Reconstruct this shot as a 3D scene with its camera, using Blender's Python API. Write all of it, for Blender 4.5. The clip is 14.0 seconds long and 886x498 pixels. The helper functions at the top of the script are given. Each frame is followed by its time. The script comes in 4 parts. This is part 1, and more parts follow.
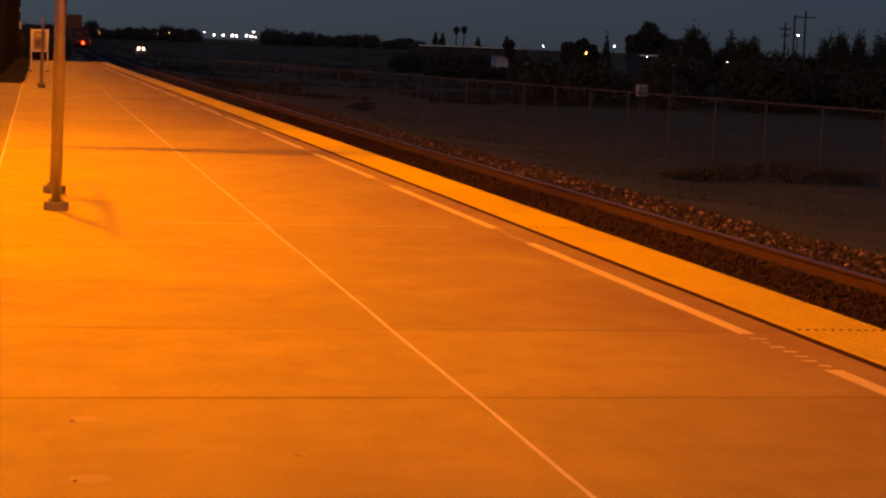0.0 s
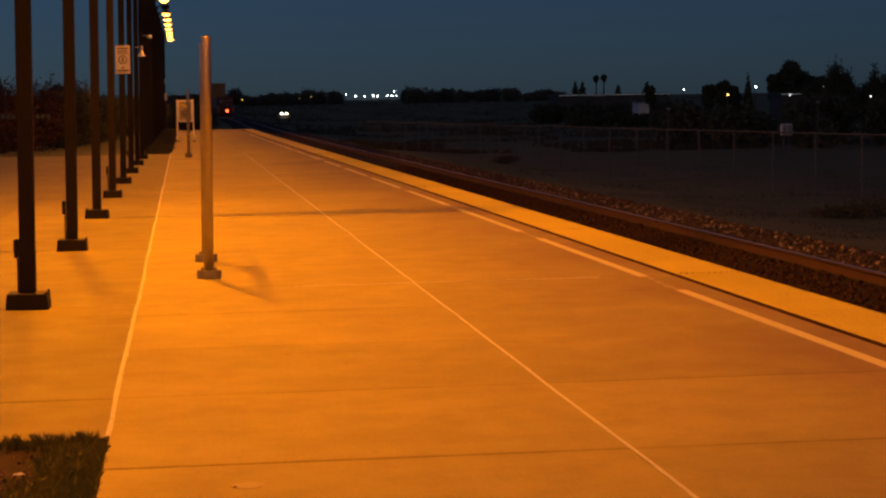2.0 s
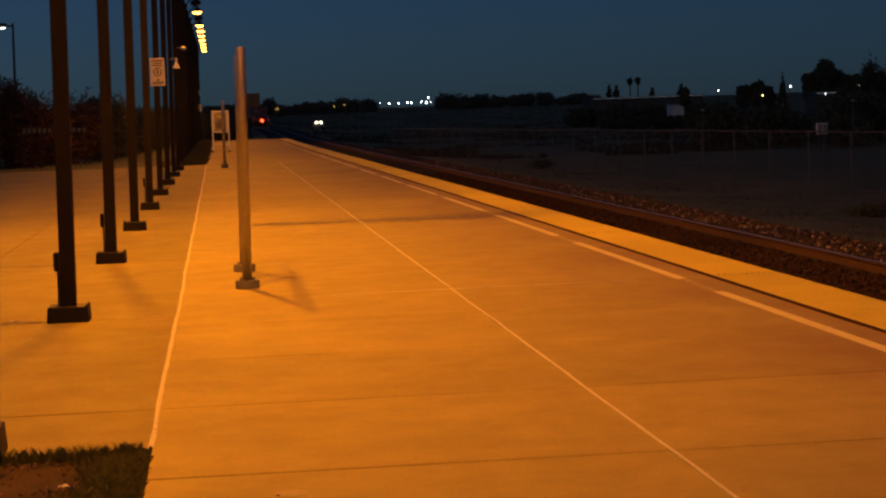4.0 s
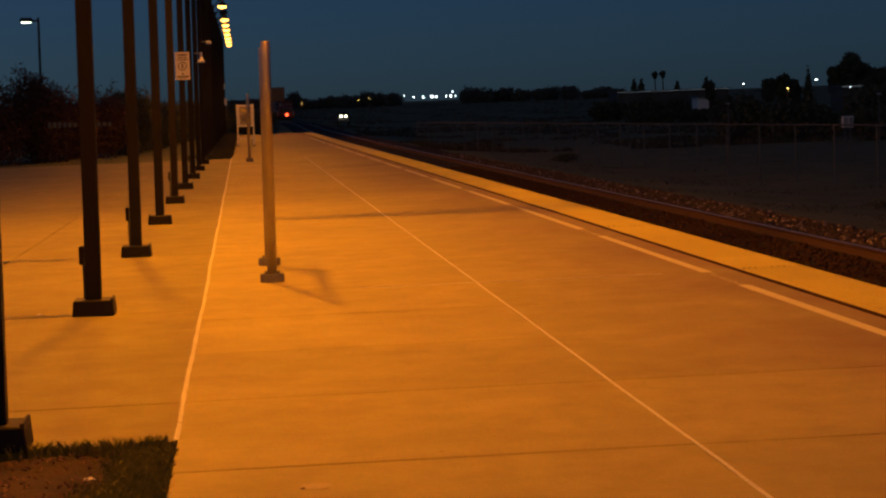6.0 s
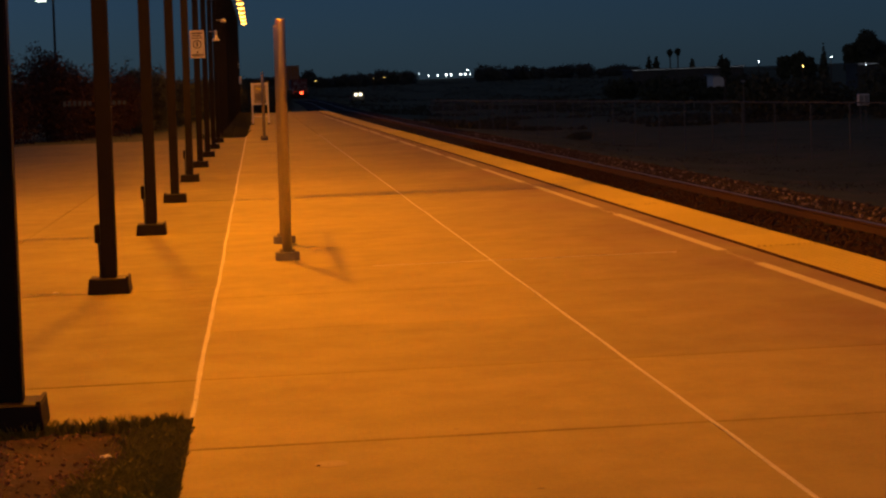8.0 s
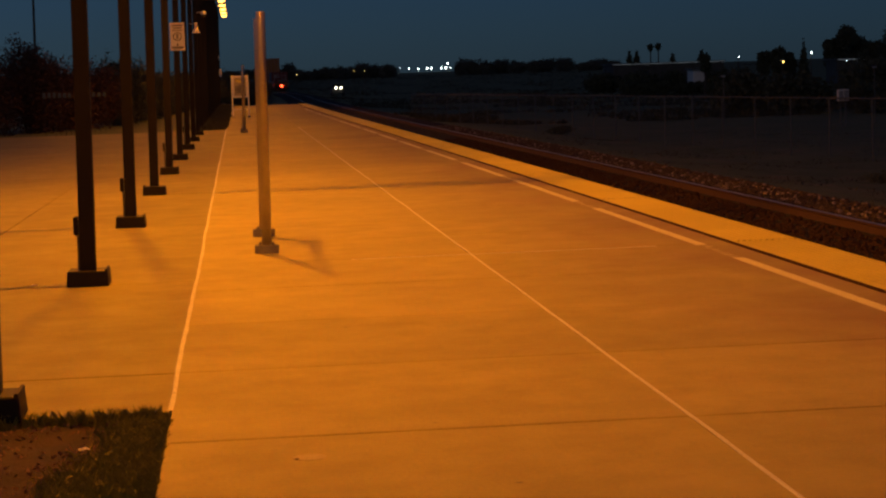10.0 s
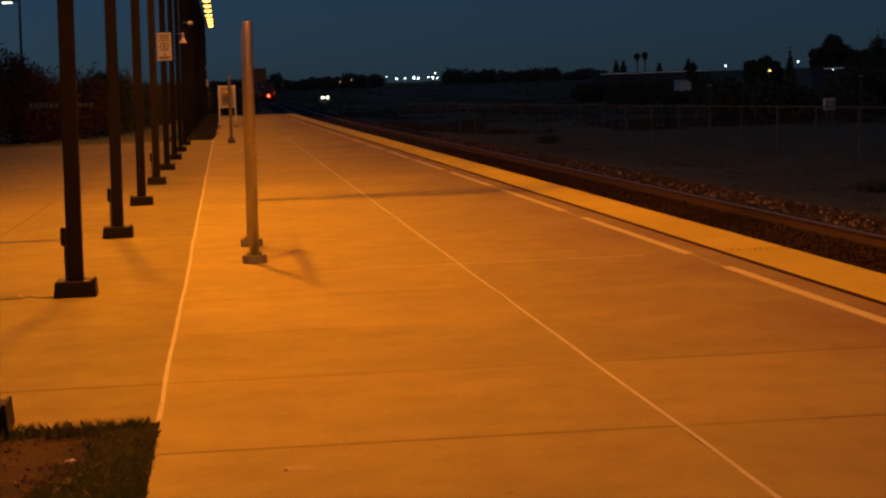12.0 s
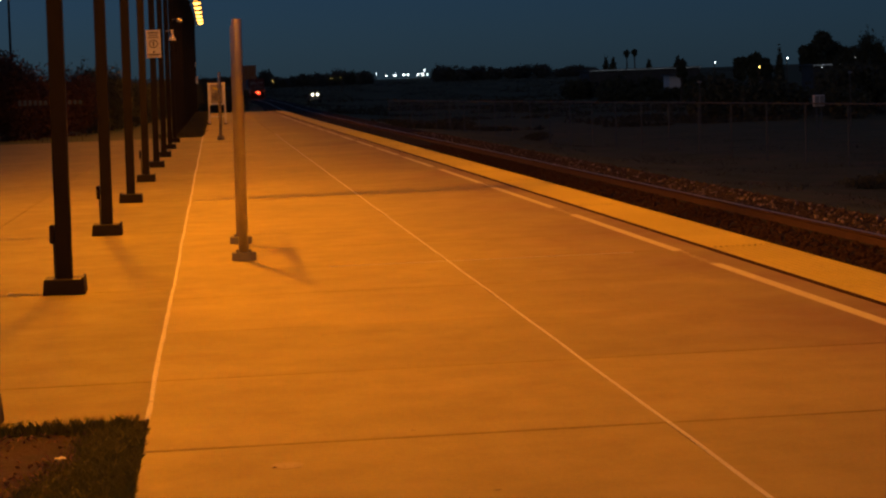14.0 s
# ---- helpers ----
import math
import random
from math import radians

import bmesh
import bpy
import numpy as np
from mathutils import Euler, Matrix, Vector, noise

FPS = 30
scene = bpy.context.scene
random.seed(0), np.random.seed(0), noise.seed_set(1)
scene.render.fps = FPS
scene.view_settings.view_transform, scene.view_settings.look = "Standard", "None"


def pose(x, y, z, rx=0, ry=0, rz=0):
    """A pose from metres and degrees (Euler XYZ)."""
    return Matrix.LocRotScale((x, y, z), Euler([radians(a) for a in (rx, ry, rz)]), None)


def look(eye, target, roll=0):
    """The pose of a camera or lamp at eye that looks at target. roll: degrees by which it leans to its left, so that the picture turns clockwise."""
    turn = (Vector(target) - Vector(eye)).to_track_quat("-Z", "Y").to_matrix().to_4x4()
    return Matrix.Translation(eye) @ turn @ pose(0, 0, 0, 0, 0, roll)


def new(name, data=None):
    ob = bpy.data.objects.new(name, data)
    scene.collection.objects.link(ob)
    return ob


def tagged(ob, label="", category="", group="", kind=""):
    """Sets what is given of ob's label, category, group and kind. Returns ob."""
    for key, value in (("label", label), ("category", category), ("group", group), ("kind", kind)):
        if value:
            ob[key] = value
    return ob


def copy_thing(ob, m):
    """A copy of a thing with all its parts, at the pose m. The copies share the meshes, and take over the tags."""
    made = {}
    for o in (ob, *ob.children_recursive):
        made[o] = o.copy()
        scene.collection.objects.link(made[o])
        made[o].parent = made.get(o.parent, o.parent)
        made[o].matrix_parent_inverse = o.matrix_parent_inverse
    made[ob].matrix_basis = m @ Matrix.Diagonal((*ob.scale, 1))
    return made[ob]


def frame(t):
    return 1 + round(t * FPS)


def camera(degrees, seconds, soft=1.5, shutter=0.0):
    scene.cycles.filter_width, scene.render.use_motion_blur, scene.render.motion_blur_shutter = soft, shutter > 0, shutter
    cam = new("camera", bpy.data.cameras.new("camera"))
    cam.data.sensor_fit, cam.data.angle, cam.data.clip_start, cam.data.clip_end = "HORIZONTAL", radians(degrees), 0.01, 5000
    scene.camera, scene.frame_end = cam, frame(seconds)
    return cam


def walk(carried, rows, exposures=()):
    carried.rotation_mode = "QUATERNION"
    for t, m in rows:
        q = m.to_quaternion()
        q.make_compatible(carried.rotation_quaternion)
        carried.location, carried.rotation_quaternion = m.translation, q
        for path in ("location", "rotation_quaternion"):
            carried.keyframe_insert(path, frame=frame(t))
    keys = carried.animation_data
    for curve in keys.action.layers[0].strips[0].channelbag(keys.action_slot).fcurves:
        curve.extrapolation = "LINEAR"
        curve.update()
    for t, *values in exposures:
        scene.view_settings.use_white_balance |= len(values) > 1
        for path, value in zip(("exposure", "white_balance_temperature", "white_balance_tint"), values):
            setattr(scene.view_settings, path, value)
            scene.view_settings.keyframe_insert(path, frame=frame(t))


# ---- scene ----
cam = camera(25.0, 14.0, soft=2.3)
PATH = [
    (0, (0.082, 0.074, 1.482), (0.484, 2.023, 1.283), 2.0),
    (0.1, (0.0818, 0.073, 1.483), (0.4864, 2.023, 1.2994), 1.4),
    (0.2, (0.0816, 0.072, 1.484), (0.4777, 2.0244, 1.3078), 1.28),
    (0.5, (0.081, 0.069, 1.487), (0.461, 2.026, 1.333), 0.8),
    (1, (0.076, 0.074, 1.481), (0.454, 2.033, 1.333), 0.6),
    (1.2, (0.0772, 0.0612, 1.4858), (0.4507, 2.0205, 1.3386), 0.28),
    (1.4, (0.0784, 0.0484, 1.4906), (0.435, 2.0109, 1.3443), -0.04),
    (1.5, (0.079, 0.042, 1.493), (0.429, 2.006, 1.347), -0.2),
    (1.6, (0.0772, 0.042, 1.4938), (0.4247, 2.0063, 1.3493), -0.36),
    (1.7, (0.0754, 0.042, 1.4946), (0.419, 2.007, 1.3512), -0.52),
    (1.8, (0.0736, 0.042, 1.4954), (0.3989, 2.0101, 1.3517), -0.68),
    (1.9, (0.0718, 0.042, 1.4962), (0.3813, 2.0126, 1.351), -0.84),
    (2, (0.07, 0.042, 1.497), (0.326, 2.02, 1.349), -1.0),
    (2.1, (0.0682, 0.039, 1.4966), (0.3161, 2.0179, 1.347), -1.2),
    (2.2, (0.0664, 0.036, 1.4962), (0.2976, 2.0168, 1.345), -1.4),
    (2.3, (0.0646, 0.033, 1.4958), (0.2954, 2.0139, 1.3447), -1.6),
    (2.5, (0.061, 0.027, 1.495), (0.286, 2.008, 1.343), -2.0),
    (2.7, (0.0612, 0.024, 1.4957), (0.2866, 2.0057, 1.3471), -2.01),
    (5, (0.063, -0.01, 1.504), (0.2711, 1.9742, 1.3639), -2.16),
    (5.5, (0.065, 0.002, 1.502), (0.2659, 1.987, 1.3621), -2.15),
    (6, (0.063, 0.005, 1.499), (0.2579, 1.9901, 1.3527), -2.19),
    (6.5, (0.064, -0.007, 1.492), (0.2532, 1.9771, 1.3256), -2.2),
    (7, (0.062, 0.015, 1.495), (0.2618, 1.9971, 1.3177), -1.87),
    (7.5, (0.06, 0.003, 1.497), (0.2376, 1.9881, 1.3304), -2.3),
    (10, (0.062, 0.009, 1.497), (0.2611, 1.9914, 1.3225), -1.98),
    (10.5, (0.064, -0.003, 1.498), (0.2677, 1.9798, 1.334), -2.22),
    (11, (0.065, 0.006, 1.496), (0.2715, 1.989, 1.3381), -2.2),
    (11.5, (0.064, 0.011, 1.498), (0.2688, 1.9936, 1.3325), -2.19),
    (12, (0.059, 0.034, 1.496), (0.2711, 2.0158, 1.3306), -2.08),
    (12.5, (0.07, 0.009, 1.493), (0.2891, 1.9898, 1.3247), -2.14),
    (13, (0.067, 0.001, 1.496), (0.2884, 1.9814, 1.3256), -2.04),
    (13.5, (0.062, 0.011, 1.495), (0.284, 1.9913, 1.3244), -2.04),
    (14, (0.064, 0.015, 1.5), (0.2859, 1.9955, 1.3311), -2.13),
]
EXPOSURES = [(0.0, 0.70, 9400, 41), (1.0, 0.67, 8250, 27), (1.5, 0.54, 7800, 21), (2.5, 0.31, 7450, 18), (5.0, 0.15, 6750, 10), (7.5, 0.07, 6950, 13), (14.0, 0.03, 6750, 10)]
SKY_STRENGTH, SUN_ELEVATION, SUN_TURN, SKY_TINT = 0.0136, 30.0, 315.0, (0.160, 0.362, 0.77)
SODIUM, SODIUM_COLOR = 1290, (1.0, 0.297, 0.002)
LAMP_TILT, LAMP_CONE, LAMP_BLEND = 14, 166, 0.55
FILL, FILL_TURN, FILL_ELEVATION = 0.10, 25.0, 22.0
walk(cam, [(t, look(eye, target, roll)) for t, eye, target, roll in PATH], EXPOSURES)

# ---- dusk sky ----
world = bpy.data.worlds.new("dusk")
scene.world = world
world.use_nodes = True
wn = world.node_tree.nodes
sky = wn.new("ShaderNodeTexSky")
sky.sky_type = "NISHITA"
sky.sun_disc = False
sky.sun_elevation = radians(SUN_ELEVATION)
sky.sun_rotation = radians(SUN_TURN)
sky.altitude = 50
sky.air_density, sky.dust_density, sky.ozone_density = 1.0, 0.4, 3.0
tint = wn.new("ShaderNodeMix")
tint.data_type, tint.blend_type = "RGBA", "MULTIPLY"
tint.inputs[0].default_value = 1.0
tint.inputs[7].default_value = (*SKY_TINT, 1)
world.node_tree.links.new(sky.outputs[0], tint.inputs[6])
world.node_tree.links.new(tint.outputs[2], wn["Background"].inputs[0])
wn["Background"].inputs[1].default_value = SKY_STRENGTH
# added warm fill light from behind the walk, lifting what faces the camera
dusk = bpy.data.lights.new("warm_fill", "SUN")
dusk.energy, dusk.angle, dusk.color = FILL, radians(70), (1.0, 0.74, 0.54)
new("warm_fill", dusk).matrix_basis = look((-40 * math.sin(radians(FILL_TURN)), -40 * math.cos(radians(FILL_TURN)), 40 * math.tan(radians(FILL_ELEVATION))), (0, 0, 0))

# ---- materials ----
def nodes_of(name):
    m = bpy.data.materials.new(name)
    m.use_nodes = True
    nt = m.node_tree
    return m, nt, nt.nodes["Principled BSDF"]


def noise_node(nt, pos, scale, detail=4.0, rough=0.55, stretch=None):
    n = nt.nodes.new("ShaderNodeTexNoise")
    n.inputs["Scale"].default_value = scale
    n.inputs["Detail"].default_value = detail
    n.inputs["Roughness"].default_value = rough
    if stretch:
        mp = nt.nodes.new("ShaderNodeMapping")
        mp.inputs["Scale"].default_value = stretch
        nt.links.new(pos, mp.inputs["Vector"])
        pos = mp.outputs[0]
    nt.links.new(pos, n.inputs["Vector"])
    return n.outputs["Fac"]


def ramp(nt, fac, lo, hi, a=0.0, b=1.0):
    r = nt.nodes.new("ShaderNodeMapRange")
    r.inputs["From Min"].default_value, r.inputs["From Max"].default_value = lo, hi
    r.inputs["To Min"].default_value, r.inputs["To Max"].default_value = a, b
    nt.links.new(fac, r.inputs["Value"])
    return r.outputs[0]


def mixc(nt, fac, a, b, mode="MIX"):
    m = nt.nodes.new("ShaderNodeMix")
    m.data_type, m.blend_type = "RGBA", mode
    for sock, v in ((m.inputs[0], fac), (m.inputs[6], a), (m.inputs[7], b)):
        if isinstance(v, bpy.types.NodeSocket):
            nt.links.new(v, sock)
        elif isinstance(v, (int, float)):
            sock.default_value = v
        else:
            sock.default_value = (*v, 1)
    return m.outputs[2]


def bumped(nt, bsdf, height, strength, distance):
    b = nt.nodes.new("ShaderNodeBump")
    b.inputs["Strength"].default_value, b.inputs["Distance"].default_value = strength, distance
    nt.links.new(height, b.inputs["Height"])
    nt.links.new(b.outputs[0], bsdf.inputs["Normal"])


def surface(name, c1, c2, rough=0.7, metal=0.0, big=0.8, small=30.0, bump=0.3, dist=0.004, dirt=None, dirt_at=(0.55, 0.75),
            vary=0.0, spec=0.5, stretch=None):
    """A two-scale material in world coordinates; dirt: a third colour in patches; vary: change of tone from piece to piece."""
    m, nt, b = nodes_of(name)
    pos = nt.nodes.new("ShaderNodeNewGeometry").outputs["Position"]
    large, fine = noise_node(nt, pos, big, 5, 0.6, stretch), noise_node(nt, pos, small, 3, 0.6, stretch)
    col = mixc(nt, ramp(nt, large, 0.35, 0.65), c1, c2)
    col = mixc(nt, ramp(nt, fine, 0.3, 0.7, 0.0, 0.35), col, tuple(v * 0.55 for v in c1))
    if dirt:
        col = mixc(nt, ramp(nt, noise_node(nt, pos, big * 2.7, 6, 0.65), *dirt_at), col, dirt)
    if vary:
        info = nt.nodes.new("ShaderNodeObjectInfo").outputs["Random"]
        hsv = nt.nodes.new("ShaderNodeHueSaturation")
        nt.links.new(ramp(nt, info, 0, 1, 1 - vary, 1 + vary), hsv.inputs["Value"])
        nt.links.new(col, hsv.inputs["Color"])
        col = hsv.outputs[0]
    nt.links.new(col, b.inputs["Base Color"])
    nt.links.new(ramp(nt, fine, 0.3, 0.7, max(0.02, rough - 0.1), min(1, rough + 0.1)), b.inputs["Roughness"])
    b.inputs["Metallic"].default_value = metal
    b.inputs["Specular IOR Level"].default_value = spec
    if bump:
        bumped(nt, b, fine, bump, dist)
    return m


def glow(name, color, strength):
    m, nt, b = nodes_of(name)
    b.inputs["Base Color"].default_value = (*color, 1)
    b.inputs["Emission Color"].default_value = (*color, 1)
    b.inputs["Emission Strength"].default_value = strength
    return m


def concrete(name, tone=1.0, grime_and_dim=False):
    """Broomed concrete; tone: scales the colour's brightness; the switch adds brown wear and dimmer light painted
    beside the platform edge.
    """
    m, nt, b = nodes_of(name)
    pos = nt.nodes.new("ShaderNodeNewGeometry").outputs["Position"]
    large = noise_node(nt, pos, 0.35, 6, 0.62)
    mid = noise_node(nt, pos, 2.2, 6, 0.65)
    fine = noise_node(nt, pos, 55, 3, 0.6)
    streak = noise_node(nt, pos, 1.0, 5, 0.6, (1.2, 3.0, 1.0))
    broom = noise_node(nt, pos, 1.0, 2, 0.5, (8.0, 220.0, 1.0))
    col = mixc(nt, ramp(nt, large, 0.3, 0.7), (0.42, 0.355, 0.10), (0.52, 0.445, 0.12))
    col = mixc(nt, ramp(nt, mid, 0.42, 0.72, 0, 0.36), col, (0.30, 0.235, 0.13))
    col = mixc(nt, ramp(nt, streak, 0.5, 0.8, 0, 0.08), col, (0.33, 0.30, 0.20))
    col = mixc(nt, ramp(nt, fine, 0.35, 0.75, 0, 0.3), col, (0.22, 0.20, 0.14))
    smear = noise_node(nt, pos, 0.75, 7, 0.68, (1.0, 0.6, 1.0))
    col = mixc(nt, ramp(nt, smear, 0.5, 0.66, 0, 0.5), col, (0.58, 0.49, 0.15))
    col = mixc(nt, ramp(nt, noise_node(nt, pos, 1.4, 7, 0.7), 0.54, 0.74, 0, 0.45), col, (0.34, 0.24, 0.10))
    spots = nt.nodes.new("ShaderNodeTexVoronoi")
    spots.inputs["Scale"].default_value = 1.3
    nt.links.new(pos, spots.inputs["Vector"])
    col = mixc(nt, ramp(nt, spots.outputs["Distance"], 0.014, 0.026, 0.55, 0.0), col, (0.10, 0.09, 0.08))
    # patchy brown wear; the light's falloff towards the edge is painted in with it
    if grime_and_dim:
        axis = nt.nodes.new("ShaderNodeSeparateXYZ")
        nt.links.new(pos, axis.inputs[0])
        patchy = nt.nodes.new("ShaderNodeMath")
        patchy.operation = "MULTIPLY"
        nt.links.new(ramp(nt, axis.outputs["X"], 2.2, 3.9, 0, 1), patchy.inputs[0])
        nt.links.new(ramp(nt, noise_node(nt, pos, 0.9, 6, 0.6, (1.0, 0.45, 1.0)), 0.34, 0.66, 0.1, 0.85), patchy.inputs[1])
        col = mixc(nt, patchy.outputs[0], col, (0.32, 0.20, 0.10))
    info = nt.nodes.new("ShaderNodeObjectInfo").outputs["Random"]
    hsv = nt.nodes.new("ShaderNodeHueSaturation")
    nt.links.new(ramp(nt, info, 0, 1, 0.93 * tone, 1.05 * tone), hsv.inputs["Value"])
    nt.links.new(col, hsv.inputs["Color"])
    nt.links.new(hsv.outputs[0], b.inputs["Base Color"])
    nt.links.new(ramp(nt, mid, 0.3, 0.7, 0.62, 0.85), b.inputs["Roughness"])
    both = nt.nodes.new("ShaderNodeMath")
    both.operation = "ADD"
    nt.links.new(fine, both.inputs[0])
    nt.links.new(broom, both.inputs[1])
    bumped(nt, b, both.outputs[0], 0.2, 0.0015)
    return m


def foliage(name, c1, c2):
    m, nt, b = nodes_of(name)
    rnd = nt.nodes.new("ShaderNodeNewGeometry").outputs["Random Per Island"]
    nt.links.new(mixc(nt, rnd, c1, c2), b.inputs["Base Color"])
    b.inputs["Roughness"].default_value = 0.75
    return m


def mixed_stone():
    """Reddish-brown crushed stone with some pale pieces."""
    m, nt, b = nodes_of("crushed_ballast_stone")
    geo = nt.nodes.new("ShaderNodeNewGeometry")
    rnd, pos = geo.outputs["Random Per Island"], geo.outputs["Position"]
    info = nt.nodes.new("ShaderNodeObjectInfo").outputs["Random"]
    both = nt.nodes.new("ShaderNodeMath")
    both.operation = "FRACT"
    add = nt.nodes.new("ShaderNodeMath")
    nt.links.new(rnd, add.inputs[0])
    nt.links.new(info, add.inputs[1])
    nt.links.new(add.outputs[0], both.inputs[0])
    fine = noise_node(nt, pos, 70, 3, 0.6)
    col = mixc(nt, ramp(nt, both.outputs[0], 0.78, 1.0), (0.06, 0.038, 0.032), (0.44, 0.34, 0.31))
    col = mixc(nt, ramp(nt, fine, 0.3, 0.7, 0, 0.4), col, (0.08, 0.06, 0.05))
    nt.links.new(col, b.inputs["Base Color"])
    b.inputs["Roughness"].default_value = 0.9
    bumped(nt, b, fine, 0.4, 0.004)
    return m


M_CONC = concrete("broomed_concrete", grime_and_dim=True)
# same concrete, toned down: the weaker light over the apron is in its colour
M_APRON = concrete("dimmed_broomed_concrete", 0.67)
M_JOINT = surface("joint_filler", (0.06, 0.05, 0.045), (0.10, 0.09, 0.08), 0.9)
M_SEAL = surface("pale_joint_sealant", (0.78, 0.75, 0.56), (0.84, 0.81, 0.62), 0.7, big=3, small=60, dirt=(0.42, 0.40, 0.36), dirt_at=(0.6, 0.72))
M_MORTAR = surface("pale_patch_mortar", (0.50, 0.43, 0.20), (0.56, 0.49, 0.25), 0.85, big=6, small=70)
M_GAP = surface("black_joint_strip", (0.045, 0.018, 0.012), (0.06, 0.025, 0.016), 0.95, spec=0.1)
M_PAINT = surface("worn_pale_paint", (0.92, 0.87, 0.44), (0.85, 0.80, 0.40), 0.65, big=4, small=90, dirt=(0.55, 0.53, 0.48), dirt_at=(0.62, 0.70))
M_TACT = surface("yellow_tactile_plastic", (0.78, 0.66, 0.10), (0.84, 0.72, 0.13), 0.6, big=1.5, small=80, bump=0.2, dirt=(0.55, 0.40, 0.08), dirt_at=(0.6, 0.8), vary=0.06)
M_COL = surface("dark_brown_painted_steel", (0.008, 0.005, 0.004), (0.013, 0.008, 0.006), 0.55, big=3, small=120, bump=0.08, spec=0.22)
M_GALV = surface("weathered_galvanised_steel", (0.44, 0.41, 0.39), (0.54, 0.51, 0.49), 0.36, metal=0.82, big=5, small=140, bump=0.08)
M_FENCE = surface("dull_fence_steel", (0.11, 0.13, 0.14), (0.15, 0.17, 0.18), 0.8, metal=0.1, big=5, small=60, bump=0.05)
M_PLATE = surface("grey_base_flange", (0.19, 0.175, 0.16), (0.25, 0.235, 0.22), 0.65, metal=0.3, big=8, small=120, bump=0.15)
M_OILROCK = surface("oil_stained_track_stone", (0.045, 0.024, 0.016), (0.075, 0.042, 0.029), 0.9, big=9, small=90, bump=0.4, spec=0.12)
M_ROCK = mixed_stone()
M_BED = surface("ballast_bed", (0.035, 0.03, 0.026), (0.06, 0.05, 0.044), 0.95, big=6, small=45, bump=0.9, dist=0.02, spec=0.12)
M_TIE = surface("creosoted_timber", (0.07, 0.045, 0.03), (0.12, 0.08, 0.055), 0.85, big=3, small=50, bump=0.5, vary=0.2, spec=0.12)
M_RUST = surface("rusted_rail_steel", (0.11, 0.05, 0.028), (0.08, 0.038, 0.022), 0.8, metal=0.2, big=4, small=70, bump=0.3)
M_SHINE = surface("polished_rail_head", (0.66, 0.62, 0.40), (0.74, 0.70, 0.48), 0.36, metal=1.0, big=6, small=100, bump=0.05)
M_DIRT = surface("dry_soil_and_weeds", (0.15, 0.175, 0.09), (0.21, 0.23, 0.12), 0.95, big=0.35, small=9, bump=0.8, dist=0.03, dirt=(0.26, 0.20, 0.12), dirt_at=(0.52, 0.7), spec=0.12)
M_SOIL = surface("bare_brown_soil", (0.085, 0.045, 0.028), (0.035, 0.02, 0.014), 0.95, big=3.5, small=45, bump=0.9, dist=0.015)
M_GRASS = foliage("green_grass_blades", (0.17, 0.165, 0.02), (0.27, 0.25, 0.035))
M_MAT = surface("grass_thatch", (0.22, 0.20, 0.028), (0.28, 0.25, 0.04), 0.95, big=8, small=120, bump=0.8, dist=0.008)
M_DRY = foliage("dry_grass_blades", (0.06, 0.055, 0.028), (0.04, 0.042, 0.020))
M_LITTER = foliage("leaf_litter", (0.34, 0.18, 0.12), (0.06, 0.035, 0.025))
M_LEAF = foliage("dark_green_leaves", (0.055, 0.065, 0.04), (0.10, 0.11, 0.065))
# paler, greyer leaf colour that carries the haze over the far trees
M_FARLEAF = foliage("hazed_far_leaves", (0.085, 0.10, 0.085), (0.12, 0.13, 0.11))
M_REDLEAF = foliage("reddish_leaves", (0.12, 0.052, 0.036), (0.085, 0.044, 0.030))
M_BARK = surface("grey_brown_bark", (0.08, 0.06, 0.045), (0.13, 0.10, 0.08), 0.9, big=4, small=30, bump=0.6)
M_WOODPOLE = surface("weathered_timber_pole", (0.10, 0.075, 0.055), (0.15, 0.115, 0.09), 0.9, big=2, small=40)
M_WHITE = surface("white_painted_metal", (0.84, 0.83, 0.80), (0.78, 0.77, 0.74), 0.55, big=4, small=80, bump=0.05)
M_BLACK = surface("black_painted_metal", (0.03, 0.03, 0.032), (0.05, 0.05, 0.052), 0.5, big=4, small=80, bump=0.05)
M_PRINT = surface("dark_printed_ink", (0.10, 0.09, 0.09), (0.14, 0.13, 0.12), 0.6, bump=0)
# render walls coloured near black; the shade below the eaves is in this colour
M_WALL = surface("shaded_render_wall", (0.07, 0.07, 0.068), (0.10, 0.10, 0.097), 0.85, big=1, small=20)
M_ROOF = surface("grey_sheet_roof", (0.09, 0.095, 0.10), (0.13, 0.135, 0.14), 0.6, big=1, small=15)
M_PANE = surface("dark_window_glass", (0.02, 0.025, 0.03), (0.03, 0.035, 0.04), 0.08, bump=0)
M_SODIUM = glow("sodium_lamp_face", (1.0, 0.46, 0.07), 8.0)
M_COLDLAMP = glow("cool_white_lamp_face", (0.80, 0.95, 1.0), 9)
M_WARMLAMP = glow("amber_lamp_face", (1.0, 0.62, 0.15), 7)
M_HEAD = glow("headlamp_face", (1.0, 0.95, 0.72), 7)
M_STREET = glow("street_lamp_face", (0.85, 1.0, 0.85), 4)
M_REDLENS = glow("red_marker_lens", (1.0, 0.06, 0.02), 9)
M_MAROON = surface("maroon_container_paint", (0.16, 0.028, 0.022), (0.12, 0.022, 0.018), 0.55, big=0.9, small=20, dirt=(0.09, 0.05, 0.035))
M_ORANGE = surface("orange_container_paint", (0.50, 0.17, 0.035), (0.42, 0.14, 0.03), 0.55, big=0.9, small=20, dirt=(0.25, 0.12, 0.05))
